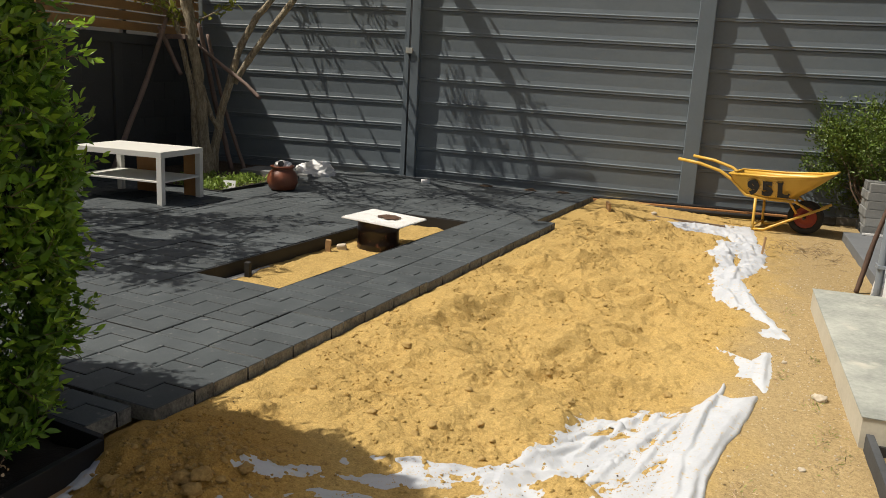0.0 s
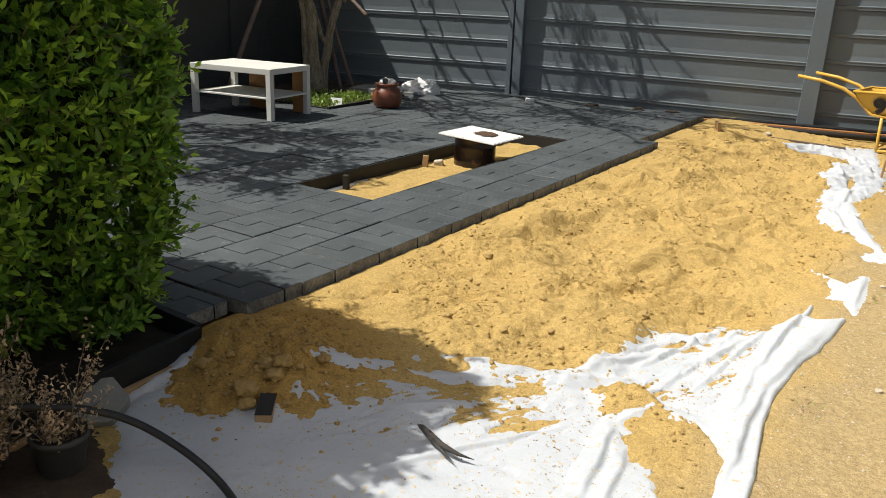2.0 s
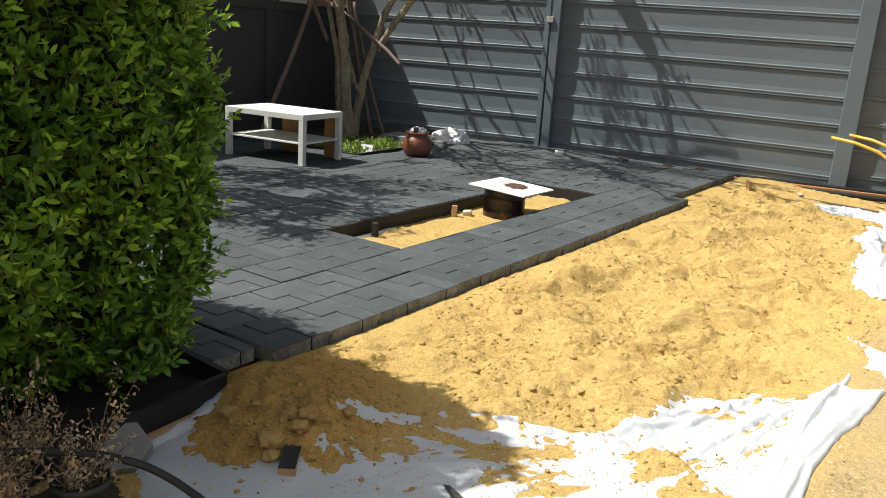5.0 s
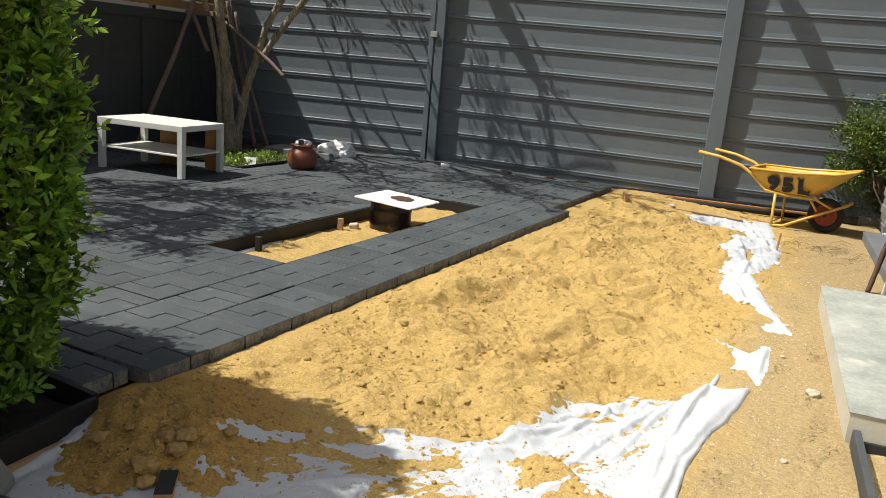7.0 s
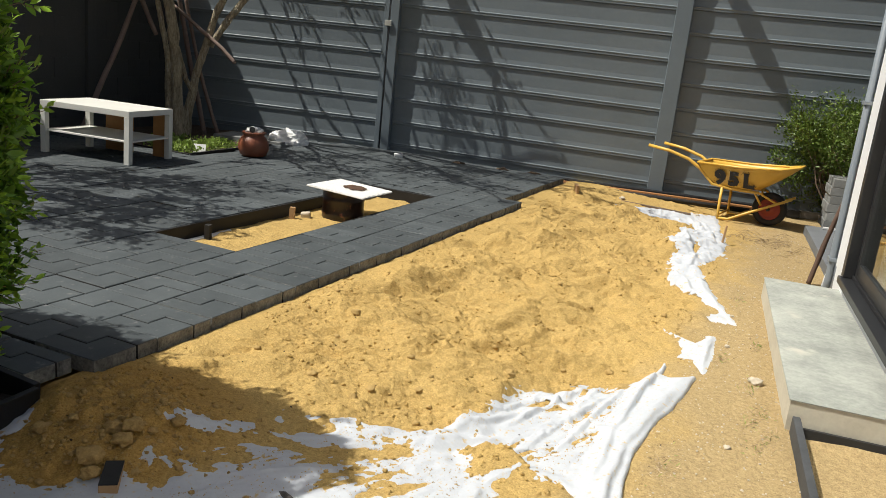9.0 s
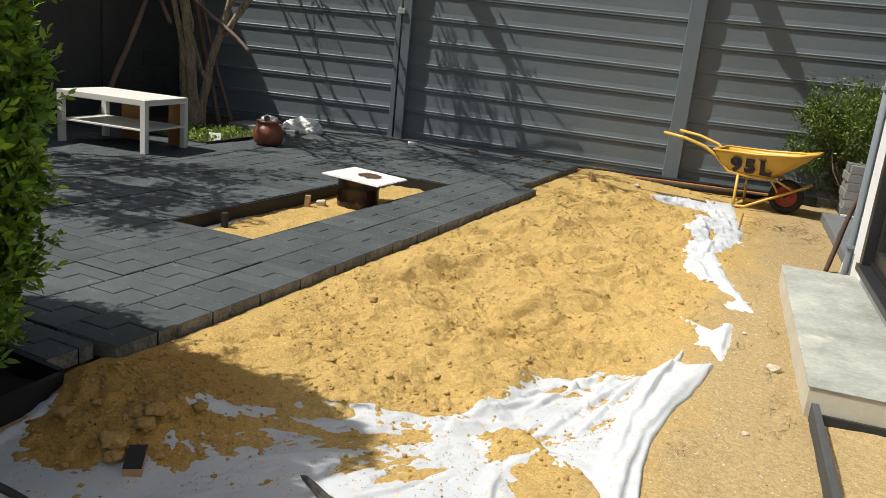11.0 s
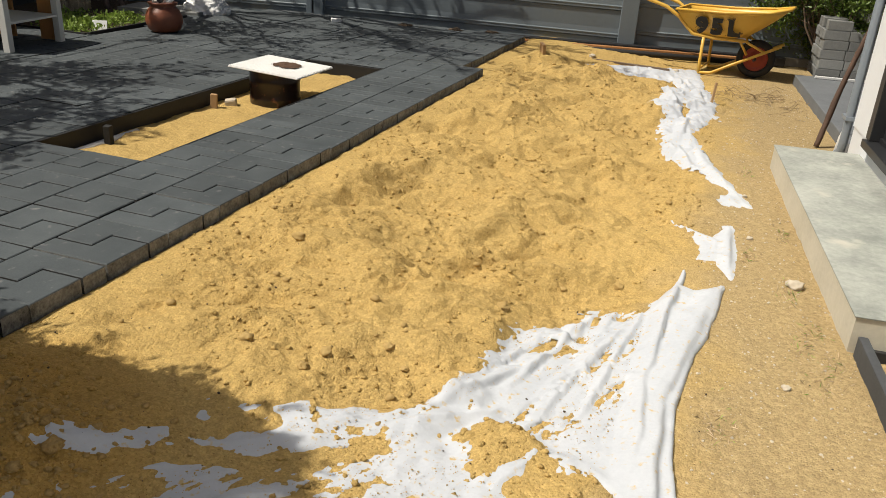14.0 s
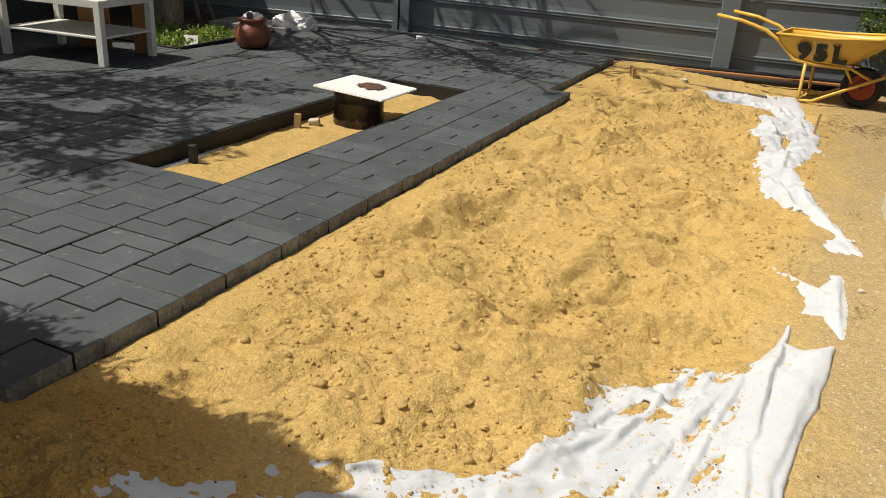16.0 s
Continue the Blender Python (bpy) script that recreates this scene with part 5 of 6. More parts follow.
def frangipani():
    t = empty("tree", label="mottled forked tree trunk with sparse young leaves in the corner bed", category="tree")
    r = np.random.default_rng(17)
    part("trunk", limb([(-4.36, 5.15, -0.08), (-4.385, 5.15, 0.2), (-4.41, 5.15, 0.5), (-4.43, 5.12, 1.12), (-4.52, 5.12, 1.57), (-4.58, 5.12, 1.87), (-4.62, 5.12, 2.4)], [0.095, 0.07, 0.063, 0.06, 0.06, 0.058, 0.046], 18, 0.018), BARK, t)
    part("trunk", limb([(-4.45, 5.09, -0.08), (-4.46, 5.09, 0.3), (-4.485, 5.08, 0.87), (-4.56, 5.06, 1.26), (-4.66, 5.05, 1.59), (-4.78, 5.0, 2.2)], [0.05, 0.036, 0.032, 0.03, 0.03, 0.025], 14, 0.008), BARK, t)
    part("trunk", limb([(-4.39, 5.28, -0.08), (-4.345, 5.3, 0.30), (-4.29, 5.32, 0.63), (-4.18, 5.35, 0.98), (-4.09, 5.4, 1.36), (-3.86, 5.45, 1.73), (-3.71, 5.5, 1.91), (-3.5, 5.56, 2.25)], [0.065, 0.05, 0.045, 0.041, 0.037, 0.035, 0.034, 0.03], 14, 0.008), BARK, t)
    part("limb", limb([(-4.12, 5.36, 0.99), (-3.92, 5.42, 1.3), (-3.67, 5.5, 1.65), (-3.47, 5.58, 1.92), (-3.2, 5.66, 2.3)], [0.038, 0.037, 0.036, 0.035, 0.028], 12, 0.008), BARK, t)
    part("limb", limb([(-4.30, 5.3, 0.45), (-4.36, 5.24, 0.60), (-4.42, 5.18, 0.95)], [0.03, 0.028, 0.02], 10, 0.006), BARK, t)
    tips = []
    for p, d, ln, w in (((-4.62, 5.12, 2.4), (0.3, 0.0, 1), 0.7, 0.05), ((-3.5, 5.56, 2.25), (0.4, 0.1, 0.9), 0.8, 0.03)):
        bm = bmesh.new()
        grow(bm, p, d, ln, w, 1, r, tips)
        part("branch", bm, BARK, t)
    # bare shoots towards the wall
    for a, c, e, w in (((-4.6, 5.12, 2.3), (-4.45, 5.62, 2.25), (-4.47, 6.08, 2.26), 0.016), ((-3.62, 5.52, 2.05), (-4.25, 5.72, 2.24), (-4.14, 6.10, 2.28), 0.014), ((-3.6, 5.53, 2.1), (-3.87, 5.74, 2.25), (-3.93, 6.10, 2.27), 0.010),
                       ((-3.3, 5.63, 2.2), (-3.28, 6.06, 2.25), (-3.5, 6.26, 2.3), 0.012), ((-3.25, 5.65, 2.25), (-3.11, 6.15, 2.27), (-3.2, 6.3, 2.3), 0.012), ((-3.2, 5.66, 2.3), (-2.51, 5.96, 2.35), (-2.6, 6.28, 2.37), 0.010),
                       ((-3.2, 5.66, 2.3), (-2.14, 6.02, 2.36), (-1.92, 6.34, 2.37), 0.022), ((-2.14, 6.02, 2.36), (-1.46, 6.18, 2.36), (-1.93, 6.30, 2.38), 0.010)):
        shoot = tube(bmesh.new(), [a, tuple((p + q) / 2 + 0.02 for p, q in zip(a, c)), c, tuple((p + q) / 2 for p, q in zip(c, e)), e], [w * 1.5, w * 1.3, w * 1.15, w, w * 0.7], 7)
        for k in range(5):
            grow(shoot, tuple(p + (q - p) * r.uniform(0, 1) for p, q in zip(c, e)), (r.normal() * 0.6, -0.3 + r.normal() * 0.5, 0.3), 0.2, w * 0.45, 3, r, tips if k < 1 else [])
        part("limb", shoot, BARK, t)
    # long sprays over the paving
    for a, c, n in (((-3.5, 5.56, 2.25), (-1.5, 5.0, 2.75), 7), ((-3.5, 5.56, 2.25), (-2.2, 4.2, 2.7), 7), ((-3.2, 5.66, 2.3), (-1.2, 5.2, 2.5), 4), ((-4.62, 5.12, 2.4), (-3.2, 3.5, 2.8), 7), ((-4.62, 5.12, 2.4), (-2.8, 4.3, 2.9), 6), ((-4.78, 5.0, 2.2), (-4.2, 3.9, 2.6), 3), ((-3.5, 5.56, 2.25), (-2.0, 3.6, 3.2), 7), ((-3.2, 5.66, 2.3), (-1.5, 4.6, 3.2), 7)):
        bm = bmesh.new()
        spray(bm, a, c, 0.034, n, r, tips)
        part("limb", bm, BARK, t)
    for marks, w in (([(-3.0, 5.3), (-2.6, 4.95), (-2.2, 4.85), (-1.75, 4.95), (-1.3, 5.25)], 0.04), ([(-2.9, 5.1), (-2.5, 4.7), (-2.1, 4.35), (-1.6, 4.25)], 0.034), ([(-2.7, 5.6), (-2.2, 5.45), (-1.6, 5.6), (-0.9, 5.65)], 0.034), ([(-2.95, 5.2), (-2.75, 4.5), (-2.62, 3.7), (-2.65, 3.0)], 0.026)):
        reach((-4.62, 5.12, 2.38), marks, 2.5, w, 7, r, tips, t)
    pts, dirs = [], []
    for a0, a1 in (((-4.55, 5.1, 1.62), (-5.0, 4.80, 1.86)), ((-4.6, 5.1, 1.68), (-4.85, 4.95, 1.90)), ((-4.56, 5.12, 1.60), (-4.05, 5.28, 1.84)), ((-4.6, 5.1, 1.6), (-4.72, 5.0, 1.74))):
        part("twig", tubed([a0, tuple((p + q) / 2 + 0.02 for p, q in zip(a0, a1)), a1], [0.010, 0.008, 0.004], 6), BARK, t)
        for k in range(46):
            pts.append(np.array(a0) + (np.array(a1) - np.array(a0)) * r.uniform(0.2, 1.05) + r.normal(size=3) * 0.025)
            dirs.append(r.normal(size=3) + np.array([0, 0, 0.3]))
    for q, d in tips:
        for k in range(0 if over_table(q) or q.z < 2.0 else 3):
            pts.append(np.array(q) + r.normal(size=3) * 0.05)
            dirs.append(np.array(d) + r.normal(size=3) * 0.8)
    part("crown", leaf_mesh("crown", np.array(pts), np.array(dirs), 0.075, SPRIG, 0.38, 0.4, 0.3, r), None, t)


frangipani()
for pts, rad, lab in (([(-4.63, 4.02, -0.03), (-4.60, 4.2, 0.40), (-4.70, 4.62, 0.98), (-4.76, 5.0, 1.66)], [0.03, 0.029, 0.028, 0.025], "weathered round support pole leaning against the tree"),
                      ([(-4.86, 4.98, 1.57), (-4.75, 5.02, 1.32), (-4.57, 5.0, 1.06)], [0.024, 0.026, 0.024], "short weathered brace lashed to the tree"),
                      ([(-4.55, 5.25, 1.39), (-4.17, 5.27, 1.15), (-3.88, 5.28, 0.98), (-3.70, 5.28, 0.845)], [0.018, 0.022, 0.023, 0.021], "weathered brace pole lashed across the tree"),
                      ([(-4.57, 5.3, 1.63), (-4.52, 5.4, 1.09), (-4.45, 5.45, 0.65), (-4.27, 5.5, -0.04)], [0.025, 0.027, 0.028, 0.028], "weathered support pole leaning against the tree"),
                      ([(-4.54, 5.4, 1.52), (-4.43, 5.5, 0.84), (-4.35, 5.55, 0.49), (-4.16, 5.6, -0.04)], [0.02, 0.02, 0.022, 0.022], "thin dark support pole leaning against the tree")):
    tagged(part("support_pole", limb(pts, rad, 9, 0.004), POLE), lab, "pole", group="poles round the tree")
tagged(part("lashing_rail", boxed(-4.92, -4.50, 5.0, 5.04, 1.44, 1.49, 0.004), POLE), "short rail lashed between the tree's poles", "rail")


def shade_tree(x, y, seed, h0, n_leaf, lab):
    t = empty("tree", label=lab, category="tree")
    r = np.random.default_rng(seed)
    part("trunk", limb([(x, y, -0.12), (x + 0.03, y, h0 * 0.5), (x, y + 0.04, h0)], [0.09, 0.075, 0.06]), BARK, t)
    tips = []
    for a in (3.4, 4.4):
        bm = bmesh.new()
        grow(bm, (x, y + 0.04, h0 - 0.05), (math.cos(a), math.sin(a), 0.55), 0.95, 0.04, 1, r, tips, 0.75)
        part("limb", bm, BARK, t)
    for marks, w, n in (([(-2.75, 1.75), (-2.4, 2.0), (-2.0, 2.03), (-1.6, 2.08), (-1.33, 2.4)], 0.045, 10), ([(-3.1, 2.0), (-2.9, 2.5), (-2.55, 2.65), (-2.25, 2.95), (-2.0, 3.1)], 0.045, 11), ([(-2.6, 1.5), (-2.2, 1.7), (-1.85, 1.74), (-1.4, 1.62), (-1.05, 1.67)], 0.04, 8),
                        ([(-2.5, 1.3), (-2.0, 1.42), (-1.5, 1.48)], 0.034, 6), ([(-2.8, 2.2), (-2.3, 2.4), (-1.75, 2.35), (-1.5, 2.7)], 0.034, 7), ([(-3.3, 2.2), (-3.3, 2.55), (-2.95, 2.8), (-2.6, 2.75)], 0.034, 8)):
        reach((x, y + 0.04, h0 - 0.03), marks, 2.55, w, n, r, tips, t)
    pts, dirs = [], []
    for q, d in tips:
        for k in range(0 if over_table(q) else n_leaf):
            pts.append(np.array(q) + r.normal(size=3) * 0.05)
            dirs.append(np.array(d) + r.normal(size=3) * 0.9)
    part("crown", leaf_mesh("crown", np.array(pts), np.array(dirs), 0.085, BUSH, 0.4, 0.4, 0.3, r), None, t)


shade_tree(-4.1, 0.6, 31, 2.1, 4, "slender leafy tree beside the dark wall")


# ---- step, kerb, house ----
HOUSE_M = pose(2.50, 3.70, 0, 0, 0, 95.8)  # local x from the house's corner away from the camera; -x runs along the facade; y to the garden


def house():
    s = empty("step", HOUSE_M @ pose(0.03, 0.027, 0), label="smooth cement step with pale rendered sides below the sliding door", category="step")
    part("body", boxed(-2.32, -0.17, -0.027, 0.415, -0.20, -0.004, 0.0), CONC_SIDE, s)
    part("top", boxed(-2.325, -0.165, -0.027, 0.42, -0.0038, 0.0, 0.0), CONC, s)
    part("base_band", boxed(-2.318, -0.3, 0.01, 0.40, -0.26, -0.201), BLACK, s)
    k = empty("garden_kerb", label="narrow dark grey kerb edging in front of the step", category="kerb")
    part("kerb", boxed(-4.5, -2.305, 0.395, 0.425, -0.3, -0.062, 0.004, HOUSE_M), EDGEGREY, k)
    tagged(part("painted_band", boxed(-2.313, -2.297, -0.0, 0.39, -0.175, -0.105, 0.002, HOUSE_M), BLACK), "black painted band below the step", "band")
    # facade: plinth, pier, opening for the sliding door, lintel
    w = tagged(part("wall_east", boxed(-0.27, 0.12, -0.25, 0.0, -0.3, 3.2), HOUSE, None, at=HOUSE_M), "white rendered house wall", "wall", kind="structure")
    part("plinth", boxed(-6.5, -0.27, -0.25, 0.002, -0.3, 0.082), HOUSE, w)
    part("lintel", boxed(-6.5, -0.27, -0.25, 0.0, 2.25, 3.2), HOUSE, w)
    part("pier", boxed(-6.5, -4.6, -0.25, 0.0, 0.083, 2.249), HOUSE, w)
    part("return_wall", boxed(-0.1, 0.12, -4.0, -0.25, -0.3, 3.2), HOUSE, w)
    part("corner_bead", boxed(-0.27, 0.125, 0.001, 0.006, 0.10, 3.2), HOUSE, w)
    d = empty("sliding_door", HOUSE_M, label="black aluminium sliding door with clear glass panes", category="door")
    part("sill", boxed(-4.6, -0.29, -0.16, 0.05, 0.083, 0.125, 0.004), ALU, d)
    part("track", boxed(-4.6, -0.35, -0.06, -0.02, 0.126, 0.15, 0.002), ALU, d)
    part("jamb", boxed(-0.35, -0.271, -0.16, 0.03, 0.126, 2.25, 0.004), ALU, d)
    part("head", boxed(-4.6, -0.351, -0.16, 0.03, 2.19, 2.25, 0.004), ALU, d)
    part("jamb", boxed(-4.6, -4.53, -0.16, 0.03, 0.126, 2.19, 0.004), ALU, d)
    for x0, x1, y in ((-1.75, -0.36, -0.05), (-3.15, -1.68, -0.10), (-4.52, -3.1, -0.05)):
        leaf = part("sash", boxed(x0, x0 + 0.07, y - 0.02, y + 0.02, 0.152, 2.188, 0.003), ALU, d)
        part("stile", boxed(x1 - 0.07, x1, y - 0.02, y + 0.02, 0.152, 2.188, 0.003), ALU, leaf)
        part("bottom_rail", boxed(x0 + 0.07, x1 - 0.07, y - 0.02, y + 0.02, 0.152, 0.235, 0.003), ALU, leaf)
        part("top_rail", boxed(x0 + 0.07, x1 - 0.07, y - 0.02, y + 0.02, 2.12, 2.188, 0.003), ALU, leaf)
        g = part("pane", boxed(x0 + 0.07, x1 - 0.07, y - 0.003, y + 0.003, 0.235, 2.12), GLASS, leaf)
        g.visible_shadow = False
    # added room; its dark colour stands in for the dim interior
    room = tagged(part("room_floor", boxed(-6.4, -0.1, -4.0, -0.26, 0.0, 0.08), ROOM, None, at=HOUSE_M), "plain floor of an added room, coloured dark for indoor gloom", "floor", kind="structure")
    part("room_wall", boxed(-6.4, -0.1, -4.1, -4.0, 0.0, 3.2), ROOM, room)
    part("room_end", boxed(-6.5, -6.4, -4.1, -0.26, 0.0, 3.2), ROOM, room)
    tagged(part("room_ceiling", boxed(-6.5, 0.1, -4.1, -0.26, 3.21, 3.3), ROOM, None, at=HOUSE_M), "plain ceiling of an added room, coloured dark for indoor gloom", "ceiling", kind="structure")
    # pipes at the corner
    p = empty("downpipe", HOUSE_M, label="grey downpipe with elbow and clips on the house corner", category="pipe")
    part("pipe", tubed([(0.155, 0.028, 3.2), (0.155, 0.028, 0.0), (0.16, 0.03, -0.06), (0.19, 0.05, -0.10), (0.25, 0.07, -0.12)], 0.024, 14), PIPE, p)
    part("pipe", tubed([(0.205, 0.02, 3.2), (0.205, 0.02, 0.08), (0.21, 0.035, 0.0), (0.21, 0.05, -0.14)], 0.013, 12), PVC, p, "thin white pipe")
    for z in (0.12, 1.15, 2.2):
        part("clip", boxed(0.125, 0.23, 0.0, 0.055, z, z + 0.025, 0.003), PIPE, p)


house()
tagged(part("wooden_stick", limb([(2.352, 4.17, -0.13), (2.385, 4.19, 0.05), (2.43, 4.21, 0.3), (2.50, 4.23, 0.62), (2.56, 4.245, 0.98)], [0.016, 0.02, 0.015, 0.017, 0.016], 9, 0.004), WOOD), "dark knotty wooden stick leaning by the house corner", "stick")
tagged(part("side_slab", boxed(0.0, 3.0, -2.6, 0.0, -0.3, -0.055, 0.006), SLABGREY, None, at=pose(2.285, 6.42, 0, 0, 0, 0) @ pose(0, 0, 0, 0, 0, 5.5)), "low grey concrete slab beside the house", "slab", kind="structure")


def block_pile():
    rngb = random.Random(3)
    m = pose(2.44, 6.36, -0.053, 0, 0, 6)
    bm = boxed(-0.098, 0.098, -0.048, 0.048, 0, 0.0785, 0.005)
    me = mesh_of(bm, "paving_block", BLOCKGREY)
    for lv in range(6):
        for i in range(3 if lv < 5 else 1):
            for j in range(4):
                if lv == 5 and j in (1,):
                    continue
                x = 0.1 + i * 0.2 + (0.012 if lv % 2 else 0)
                tagged(part("paving_block", me, None, at=m @ pose(x + rngb.uniform(-0.003, 0.003), 0.05 + j * 0.102, lv * 0.08, 0, 0, rngb.uniform(-0.6, 0.6))), "grey concrete paving block in a stack on the slab", "block", group="stacked paving blocks")
    for j in range(2):
        tagged(part("paving_slab", boxed(-0.15, 0.2, -0.15, 0.15, 0, 0.04, 0.005), BLOCKGREY, None, at=m @ pose(0.45, 0.15 + 0.0 * j, 0.481 + j * 0.042, 0, 0, 8 * j + 5)), "thin grey slab lying on the stack of blocks", "slab")
    tagged(part("pale_batten", boxed(0.0, 0.5, -0.03, -0.0, 0, 0.02, 0.003), PVC, None, at=m @ pose(0.0, -0.02, 0.001)), "pale batten on the slab before the blocks", "batten")


block_pile()


# ---- wheelbarrow ----
def barrow():
    b = empty("wheelbarrow", pose(1.57, 6.52, -0.128, 0, 0, -8), label="yellow steel wheelbarrow with black spray marking, parked on sand", category="wheelbarrow")
    # tray, open on top: outline at the rim and at the floor
    rim = [(-0.32, -0.27), (0.10, -0.29), (0.45, -0.27), (0.60, -0.16), (0.60, 0.16), (0.45, 0.27), (0.10, 0.29), (-0.32, 0.27)]
    flo = [(-0.15, -0.19), (0.05, -0.20), (0.20, -0.18), (0.27, -0.10), (0.27, 0.10), (0.20, 0.18), (0.05, 0.20), (-0.15, 0.19)]
    rz = [0.535, 0.545, 0.575, 0.61, 0.61, 0.575, 0.545, 0.535]
    bm = bmesh.new()
    loops = []
    for k in range(7):
        f = k / 6
        bulge = 1 + 0.035 * math.sin(math.pi * f)
        loops.append([bm.verts.new(((a[0] * (1 - f) + c[0] * f) * bulge, (a[1] * (1 - f) + c[1] * f) * bulge, 0.335 * (1 - f) + z * f)) for a, c, z in zip(flo, rim, rz)])
    for a, c in zip(loops, loops[1:]):
        for i in range(8):
            bm.faces.new((a[i], a[(i + 1) % 8], c[(i + 1) % 8], c[i])).smooth = True
    bm.faces.new(loops[0][::-1])
    tray = part("tray", bm, YELLOW, b)
    sol = tray.modifiers.new("thickness", "SOLIDIFY")
    sol.thickness = 0.004
    rb = bmesh.new()
    pr = [(x, y, z) for (x, y), z in zip(rim, rz)]
    tube(rb, pr + [pr[0]], 0.011, 7)
    part("rim", rb, YELLOW, tray)
    for side in (-1, 1):
        y = side * 0.21
        part("handle", tubed([(-0.84, side * 0.26, 0.625), (-0.62, side * 0.255, 0.60), (-0.42, side * 0.24, 0.545), (-0.30, side * 0.22, 0.47), (-0.16, side * 0.2, 0.335), (0.02, side * 0.19, 0.318), (0.28, side * 0.16, 0.318)], 0.016, 9), YELLOW, b)
        part("leg", tubed([(-0.06, y, 0.32), (-0.055, y * 1.02, 0.1), (-0.05, y * 1.05, 0.012)], 0.014, 8), YELLOW, b)
        part("skid", tubed([(-0.06, y * 1.05, 0.014), (0.05, y, 0.02), (0.2, y * 0.75, 0.10), (0.58, side * 0.09, 0.30)], 0.013, 8), YELLOW, b)
        part("strut", tubed([(0.24, side * 0.17, 0.32), (0.31, side * 0.115, 0.2)], 0.011, 7), YELLOW, b)
        part("strut", tubed([(0.28, side * 0.16, 0.32), (0.45, side * 0.105, 0.235)], 0.011, 7), YELLOW, b)
    part("cross_bar", tubed([(-0.05, -0.2, 0.05), (-0.05, 0.2, 0.05)], 0.01, 7), YELLOW, b)
    wheel = part("wheel", tubed([(0.38, -0.12, 0.162), (0.38, 0.12, 0.162)], 0.012, 10), ALU, b)
    ty = bmesh.new()
    prof = [(0.105, -0.03), (0.125, -0.043), (0.15, -0.04), (0.163, -0.02), (0.165, 0.0), (0.163, 0.02), (0.15, 0.04), (0.125, 0.043), (0.105, 0.03)]
    n = 36
    rings = [[ty.verts.new((0.38 + r * math.cos(2 * math.pi * k / n), y, 0.162 + r * math.sin(2 * math.pi * k / n))) for k in range(n)] for r, y in prof]
    for a, c in zip(rings, rings[1:] + rings[:1]):
        for k in range(n):
            ty.faces.new((a[k], a[(k + 1) % n], c[(k + 1) % n], c[k])).smooth = True
    part("tyre", ty, RUBBER, wheel)
    rim_b = bmesh.new()
    lathe(rim_b, [(0.03, -0.035), (0.05, -0.03), (0.06, -0.012), (0.09, -0.012), (0.104, -0.03), (0.106, 0.03), (0.09, 0.012), (0.06, 0.012), (0.05, 0.03), (0.03, 0.035)], 28)
    bmesh.ops.transform(rim_b, matrix=Matrix.Translation((0.38, 0, 0.162)) @ Matrix.Rotation(radians(90), 4, "X"), verts=rim_b.verts[:])
    part("rim", rim_b, REDRIM, wheel, "red pressed steel rim")
    # spray marking on the near side of the tray
    def on_side(px, py, out):
        """A point of the marking laid on the sloping side, px along it, py up it."""
        f = min(max((0.352 + py - 0.335) / 0.21, 0), 1)
        bulge = 1 + 0.035 * math.sin(math.pi * f)
        return (px, (-0.197 * (1 - f) - 0.283 * f) * bulge - 0.019 - out, 0.352 + py)

    spray_rng = random.Random(12)
    specks = bmesh.new()
    for letter, px in (("9", -0.135), ("5", -0.005), ("L", 0.135)):
        fc = bpy.data.curves.new("marking", "FONT")
        fc.body, fc.size, fc.extrude, fc.offset = letter, 0.185, 0.0006, 0.011
        tmp = new("marking", fc)
        me = bpy.data.meshes.new_from_object(tmp.evaluated_get(bpy.context.evaluated_depsgraph_get()))
        bpy.data.objects.remove(tmp)
        me.materials.append(BLACK)
        rim_points = [(v.co.x * 1.08 + px, v.co.y) for v in me.vertices]
        for v in me.vertices:
            v.co = on_side(v.co.x * 1.08 + px, v.co.y + 0.007, 0.0006 + v.co.z)
        part("spray_marking", me, None, tray, "black spray-painted character")
        for k in range(320):
            x, y = spray_rng.choice(rim_points)
            x, y = x + spray_rng.gauss(0, 0.008), y + 0.007 + spray_rng.gauss(0, 0.008)
            e = spray_rng.uniform(0.0012, 0.003)
            if 0.0 < y < 0.17:
                specks.faces.new([specks.verts.new(on_side(x + e * math.cos(g), y + e * math.sin(g), 0.0004)) for g in (0.0, 1.26, 2.51, 3.77, 5.03)])
    tagged(part("overspray", specks, BLACK, tray), kind="stuff")


barrow()


# ---- shrub by the wall ----
def shrub(x, y, seed):
    s = empty("shrub", pose(x, y, -0.13), label="loose green shrub growing before the grey wall", category="shrub")
    r = np.random.default_rng(seed)
    bm, tips = bmesh.new(), []
    for k in range(15):
        a = r.uniform(0, 6.28)
        grow(bm, (0.06 * math.cos(a), 0.06 * math.sin(a), 0), (0.5 * math.cos(a), 0.35 * math.sin(a), 1), 0.68, 0.013, 1, r, tips, 0.55)
    tagged(part("stalk_growth", bm, TWIG, s), kind="stuff")
    pts, dirs = [], []
    for q, d in tips:
        if q.z < 0.05:
            continue
        for k in range(30):
            pts.append(np.array(q) + r.normal(size=3) * 0.05)
            dirs.append(np.array(d) + r.normal(size=3) * 0.8)
    part("foliage", leaf_mesh("foliage", np.array(pts), np.array(dirs), 0.032, BUSH, 0.45, 0.4, 0.3, r), None, s)


shrub(2.62, 6.92, 4)
shrub(2.85, 7.05, 6)


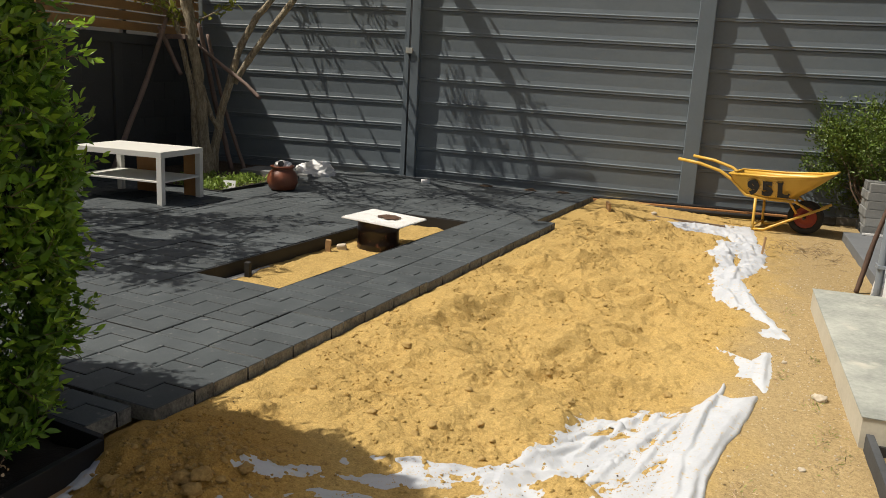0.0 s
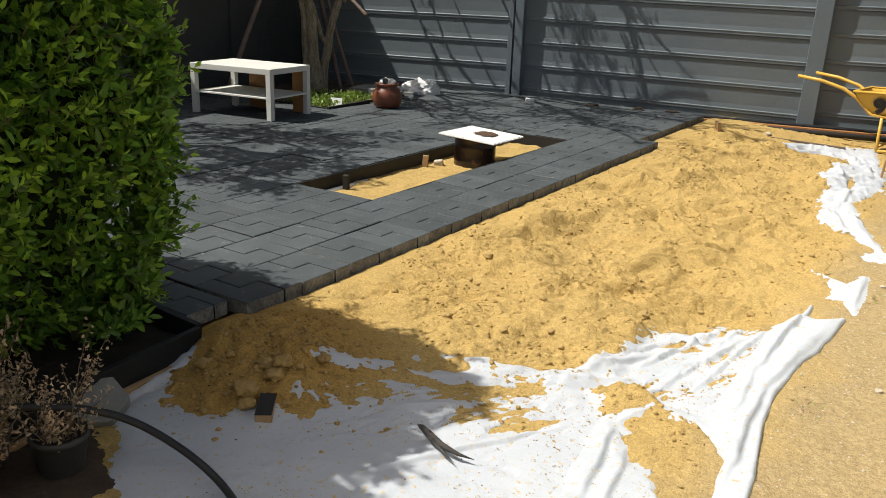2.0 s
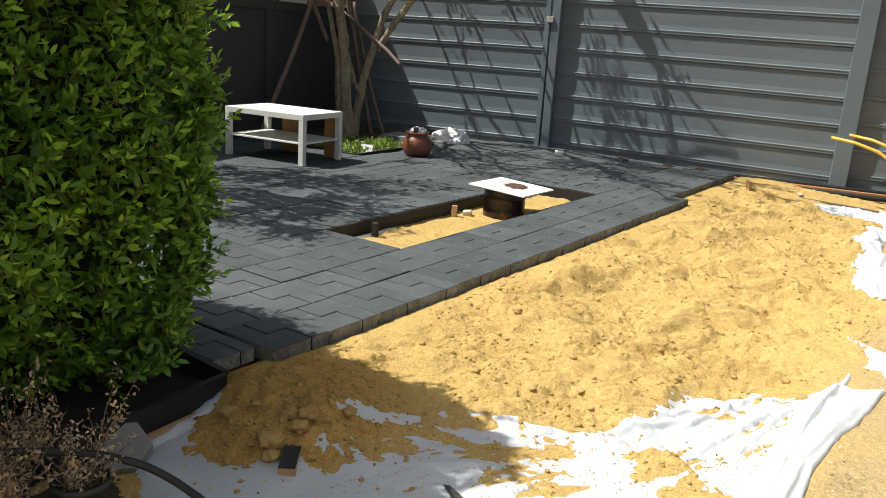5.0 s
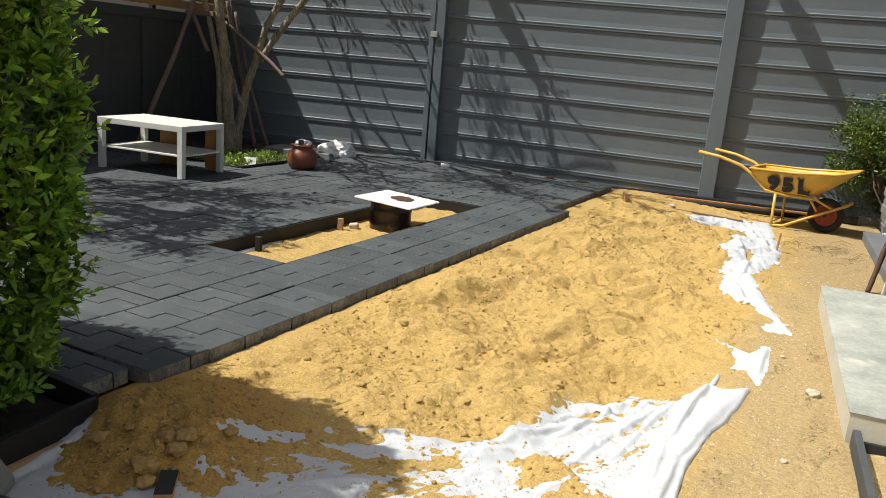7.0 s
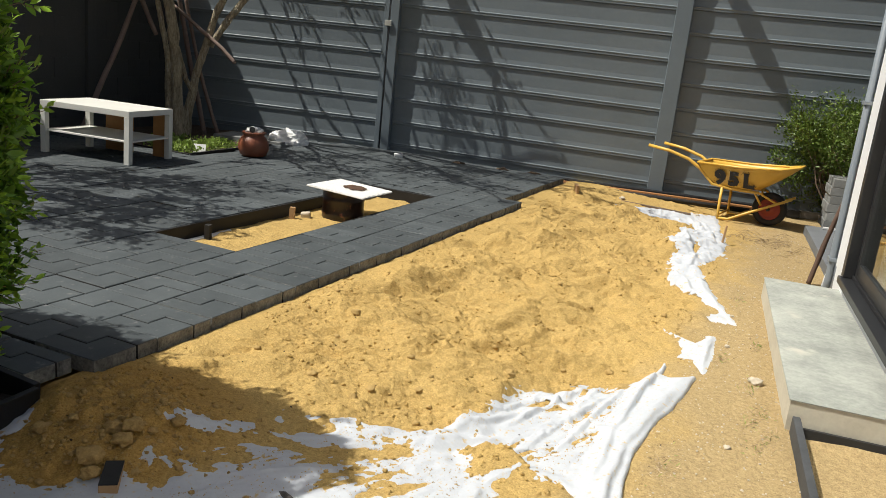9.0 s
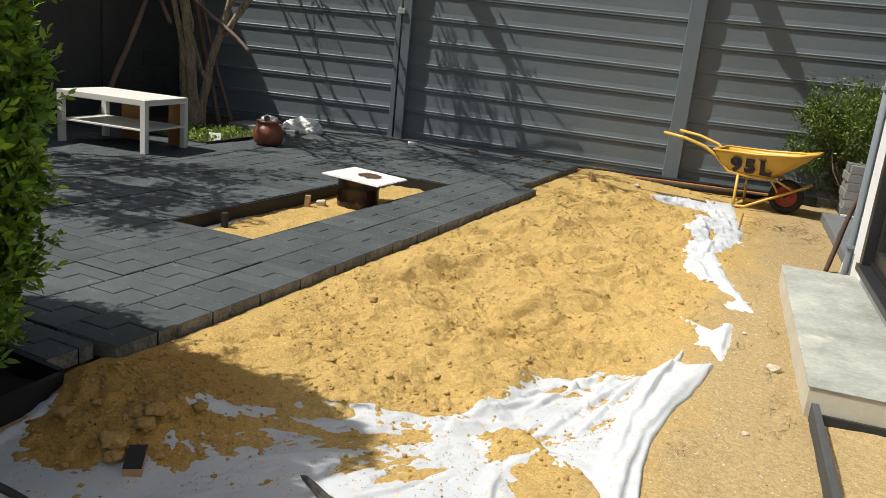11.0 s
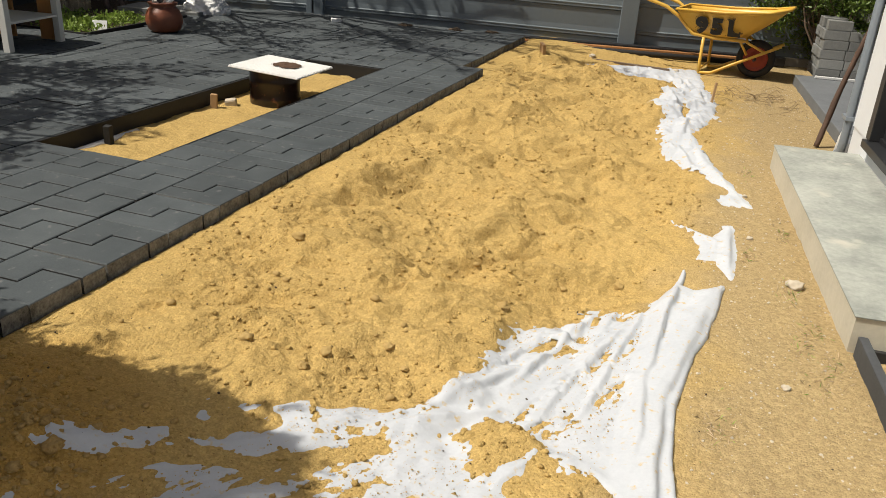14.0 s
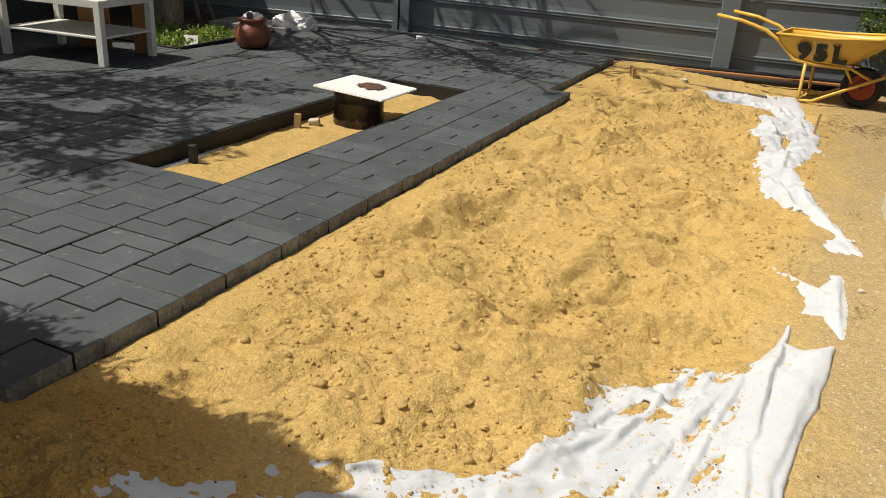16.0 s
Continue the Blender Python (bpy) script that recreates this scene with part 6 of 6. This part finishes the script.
# ---- odds and ends along the wall and on the sand ----
lo = WALL_M @ pose(0, 0, -0.09)
tagged(part("rusty_batten", boxed(-1.5, 1.2, -0.26, -0.20, -0.02, 0.035, 0.004), RUST, None, at=lo), "long rust-brown timber batten along the foot of the wall", "batten")
tagged(part("black_pipe", tubed([(-1.6, -0.33, 0.0), (-0.2, -0.335, 0.005), (1.35, -0.34, 0.0)], 0.026, 10), RUBBER, None, at=lo), "long black pipe lying along the foot of the wall", "pipe")
tagged(part("dark_timber", boxed(-2.2, 1.6, -0.18, -0.08, -0.03, 0.05, 0.005), EDGING, None, at=lo), "dark timber baulk along the foot of the wall", "timber")
tagged(part("grey_batten", boxed(-0.5, 0.5, -0.015, 0.015, 0, 0.02, 0.003), TWIG, None, at=pose(0.75, 6.15, -0.10, 0, 2, 6)), "weathered grey batten half buried in sand", "batten")
tagged(part("sand_peg", boxed(-0.014, 0.014, -0.045, 0.045, -0.03, 0.19, 0.003), OFFCUT, None, at=pose(0.227, 5.646, -0.10, 6, -8, 30)), "short timber peg stuck in the sand", "peg")
tagged(part("stake", boxed(-0.008, 0.008, -0.014, 0.014, -0.03, 0.165, 0.002), OFFCUT, None, at=pose(1.671, 5.006, -0.125, -4, 5, 12)), "short raw timber stake beside the torn sheet", "stake")
for k, (x, y) in enumerate([(-1.35, 6.35), (-0.85, 6.42), (-0.5, 6.5)]):
    tagged(part("dark_stone", clod_mesh(20 + k, "stone", SOIL), None, at=pose(x, y - 0.02, 0.0 if x < -0.3 else -0.1) @ Matrix.Diagonal((0.07, 0.045, 0.035, 1))), "dark crumbled stone at the foot of the wall", "stone", group="stones at the wall")


def brushwood():
    r = np.random.default_rng(13)
    bm = bmesh.new()
    for k in range(60):
        x, y = (r.normal(1.98, 0.15), r.normal(5.5, 0.2)) if k < 45 else (2.05 + r.uniform(0, 0.3), 5.2 + r.uniform(-0.3, 0.5))
        a, ln = r.uniform(0, 6.28), r.uniform(0.05, 0.2)
        z = gz(x, y)
        tube(bm, [(x, y, z + 0.006), (x + math.cos(a) * ln * 0.5, y + math.sin(a) * ln * 0.5, z + r.uniform(0.01, 0.05)), (x + math.cos(a + 0.4) * ln, y + math.sin(a + 0.4) * ln, z + 0.012)], [0.0024, 0.0018, 0.001], 4, False)
    tagged(part("dry_twigs", bm, BRUSH), "small heap of dry brown twigs on the sand", "twigs", kind="stuff")
    n = 480
    c = np.array([(2.17, 1.35), (2.13, 1.75), (1.92, 0.75), (1.95, 3.3), (2.12, 2.4), (2.2, 1.15), (1.97, 2.05), (2.2, 1.5), (2.24, 1.25)])[r.integers(0, 9, n)]
    p = np.stack([c[:, 0] + r.normal(0, 0.022, n), c[:, 1] + r.normal(0, 0.06, n)], 1)
    p = np.concatenate([p, ground_z(p[:, 0], p[:, 1])[:, None]], 1)
    me = leaf_mesh("dry_grass", p, r.normal(size=(n, 3)) * np.array([1, 1, 0.3]) + np.array([0, 0, 0.55]), 0.02, DRY, 0.12, 0.5, 0.4, r)
    me.materials.append(GRASS)
    me.polygons.foreach_set("material_index", np.repeat(r.uniform(size=n) < 0.3, 1)[np.tile(np.arange(n), 6)].astype(np.int32))
    tagged(new("dry_grass", me), "scattered dry grass tufts beside the step", "grass", kind="stuff")


brushwood()


paving()
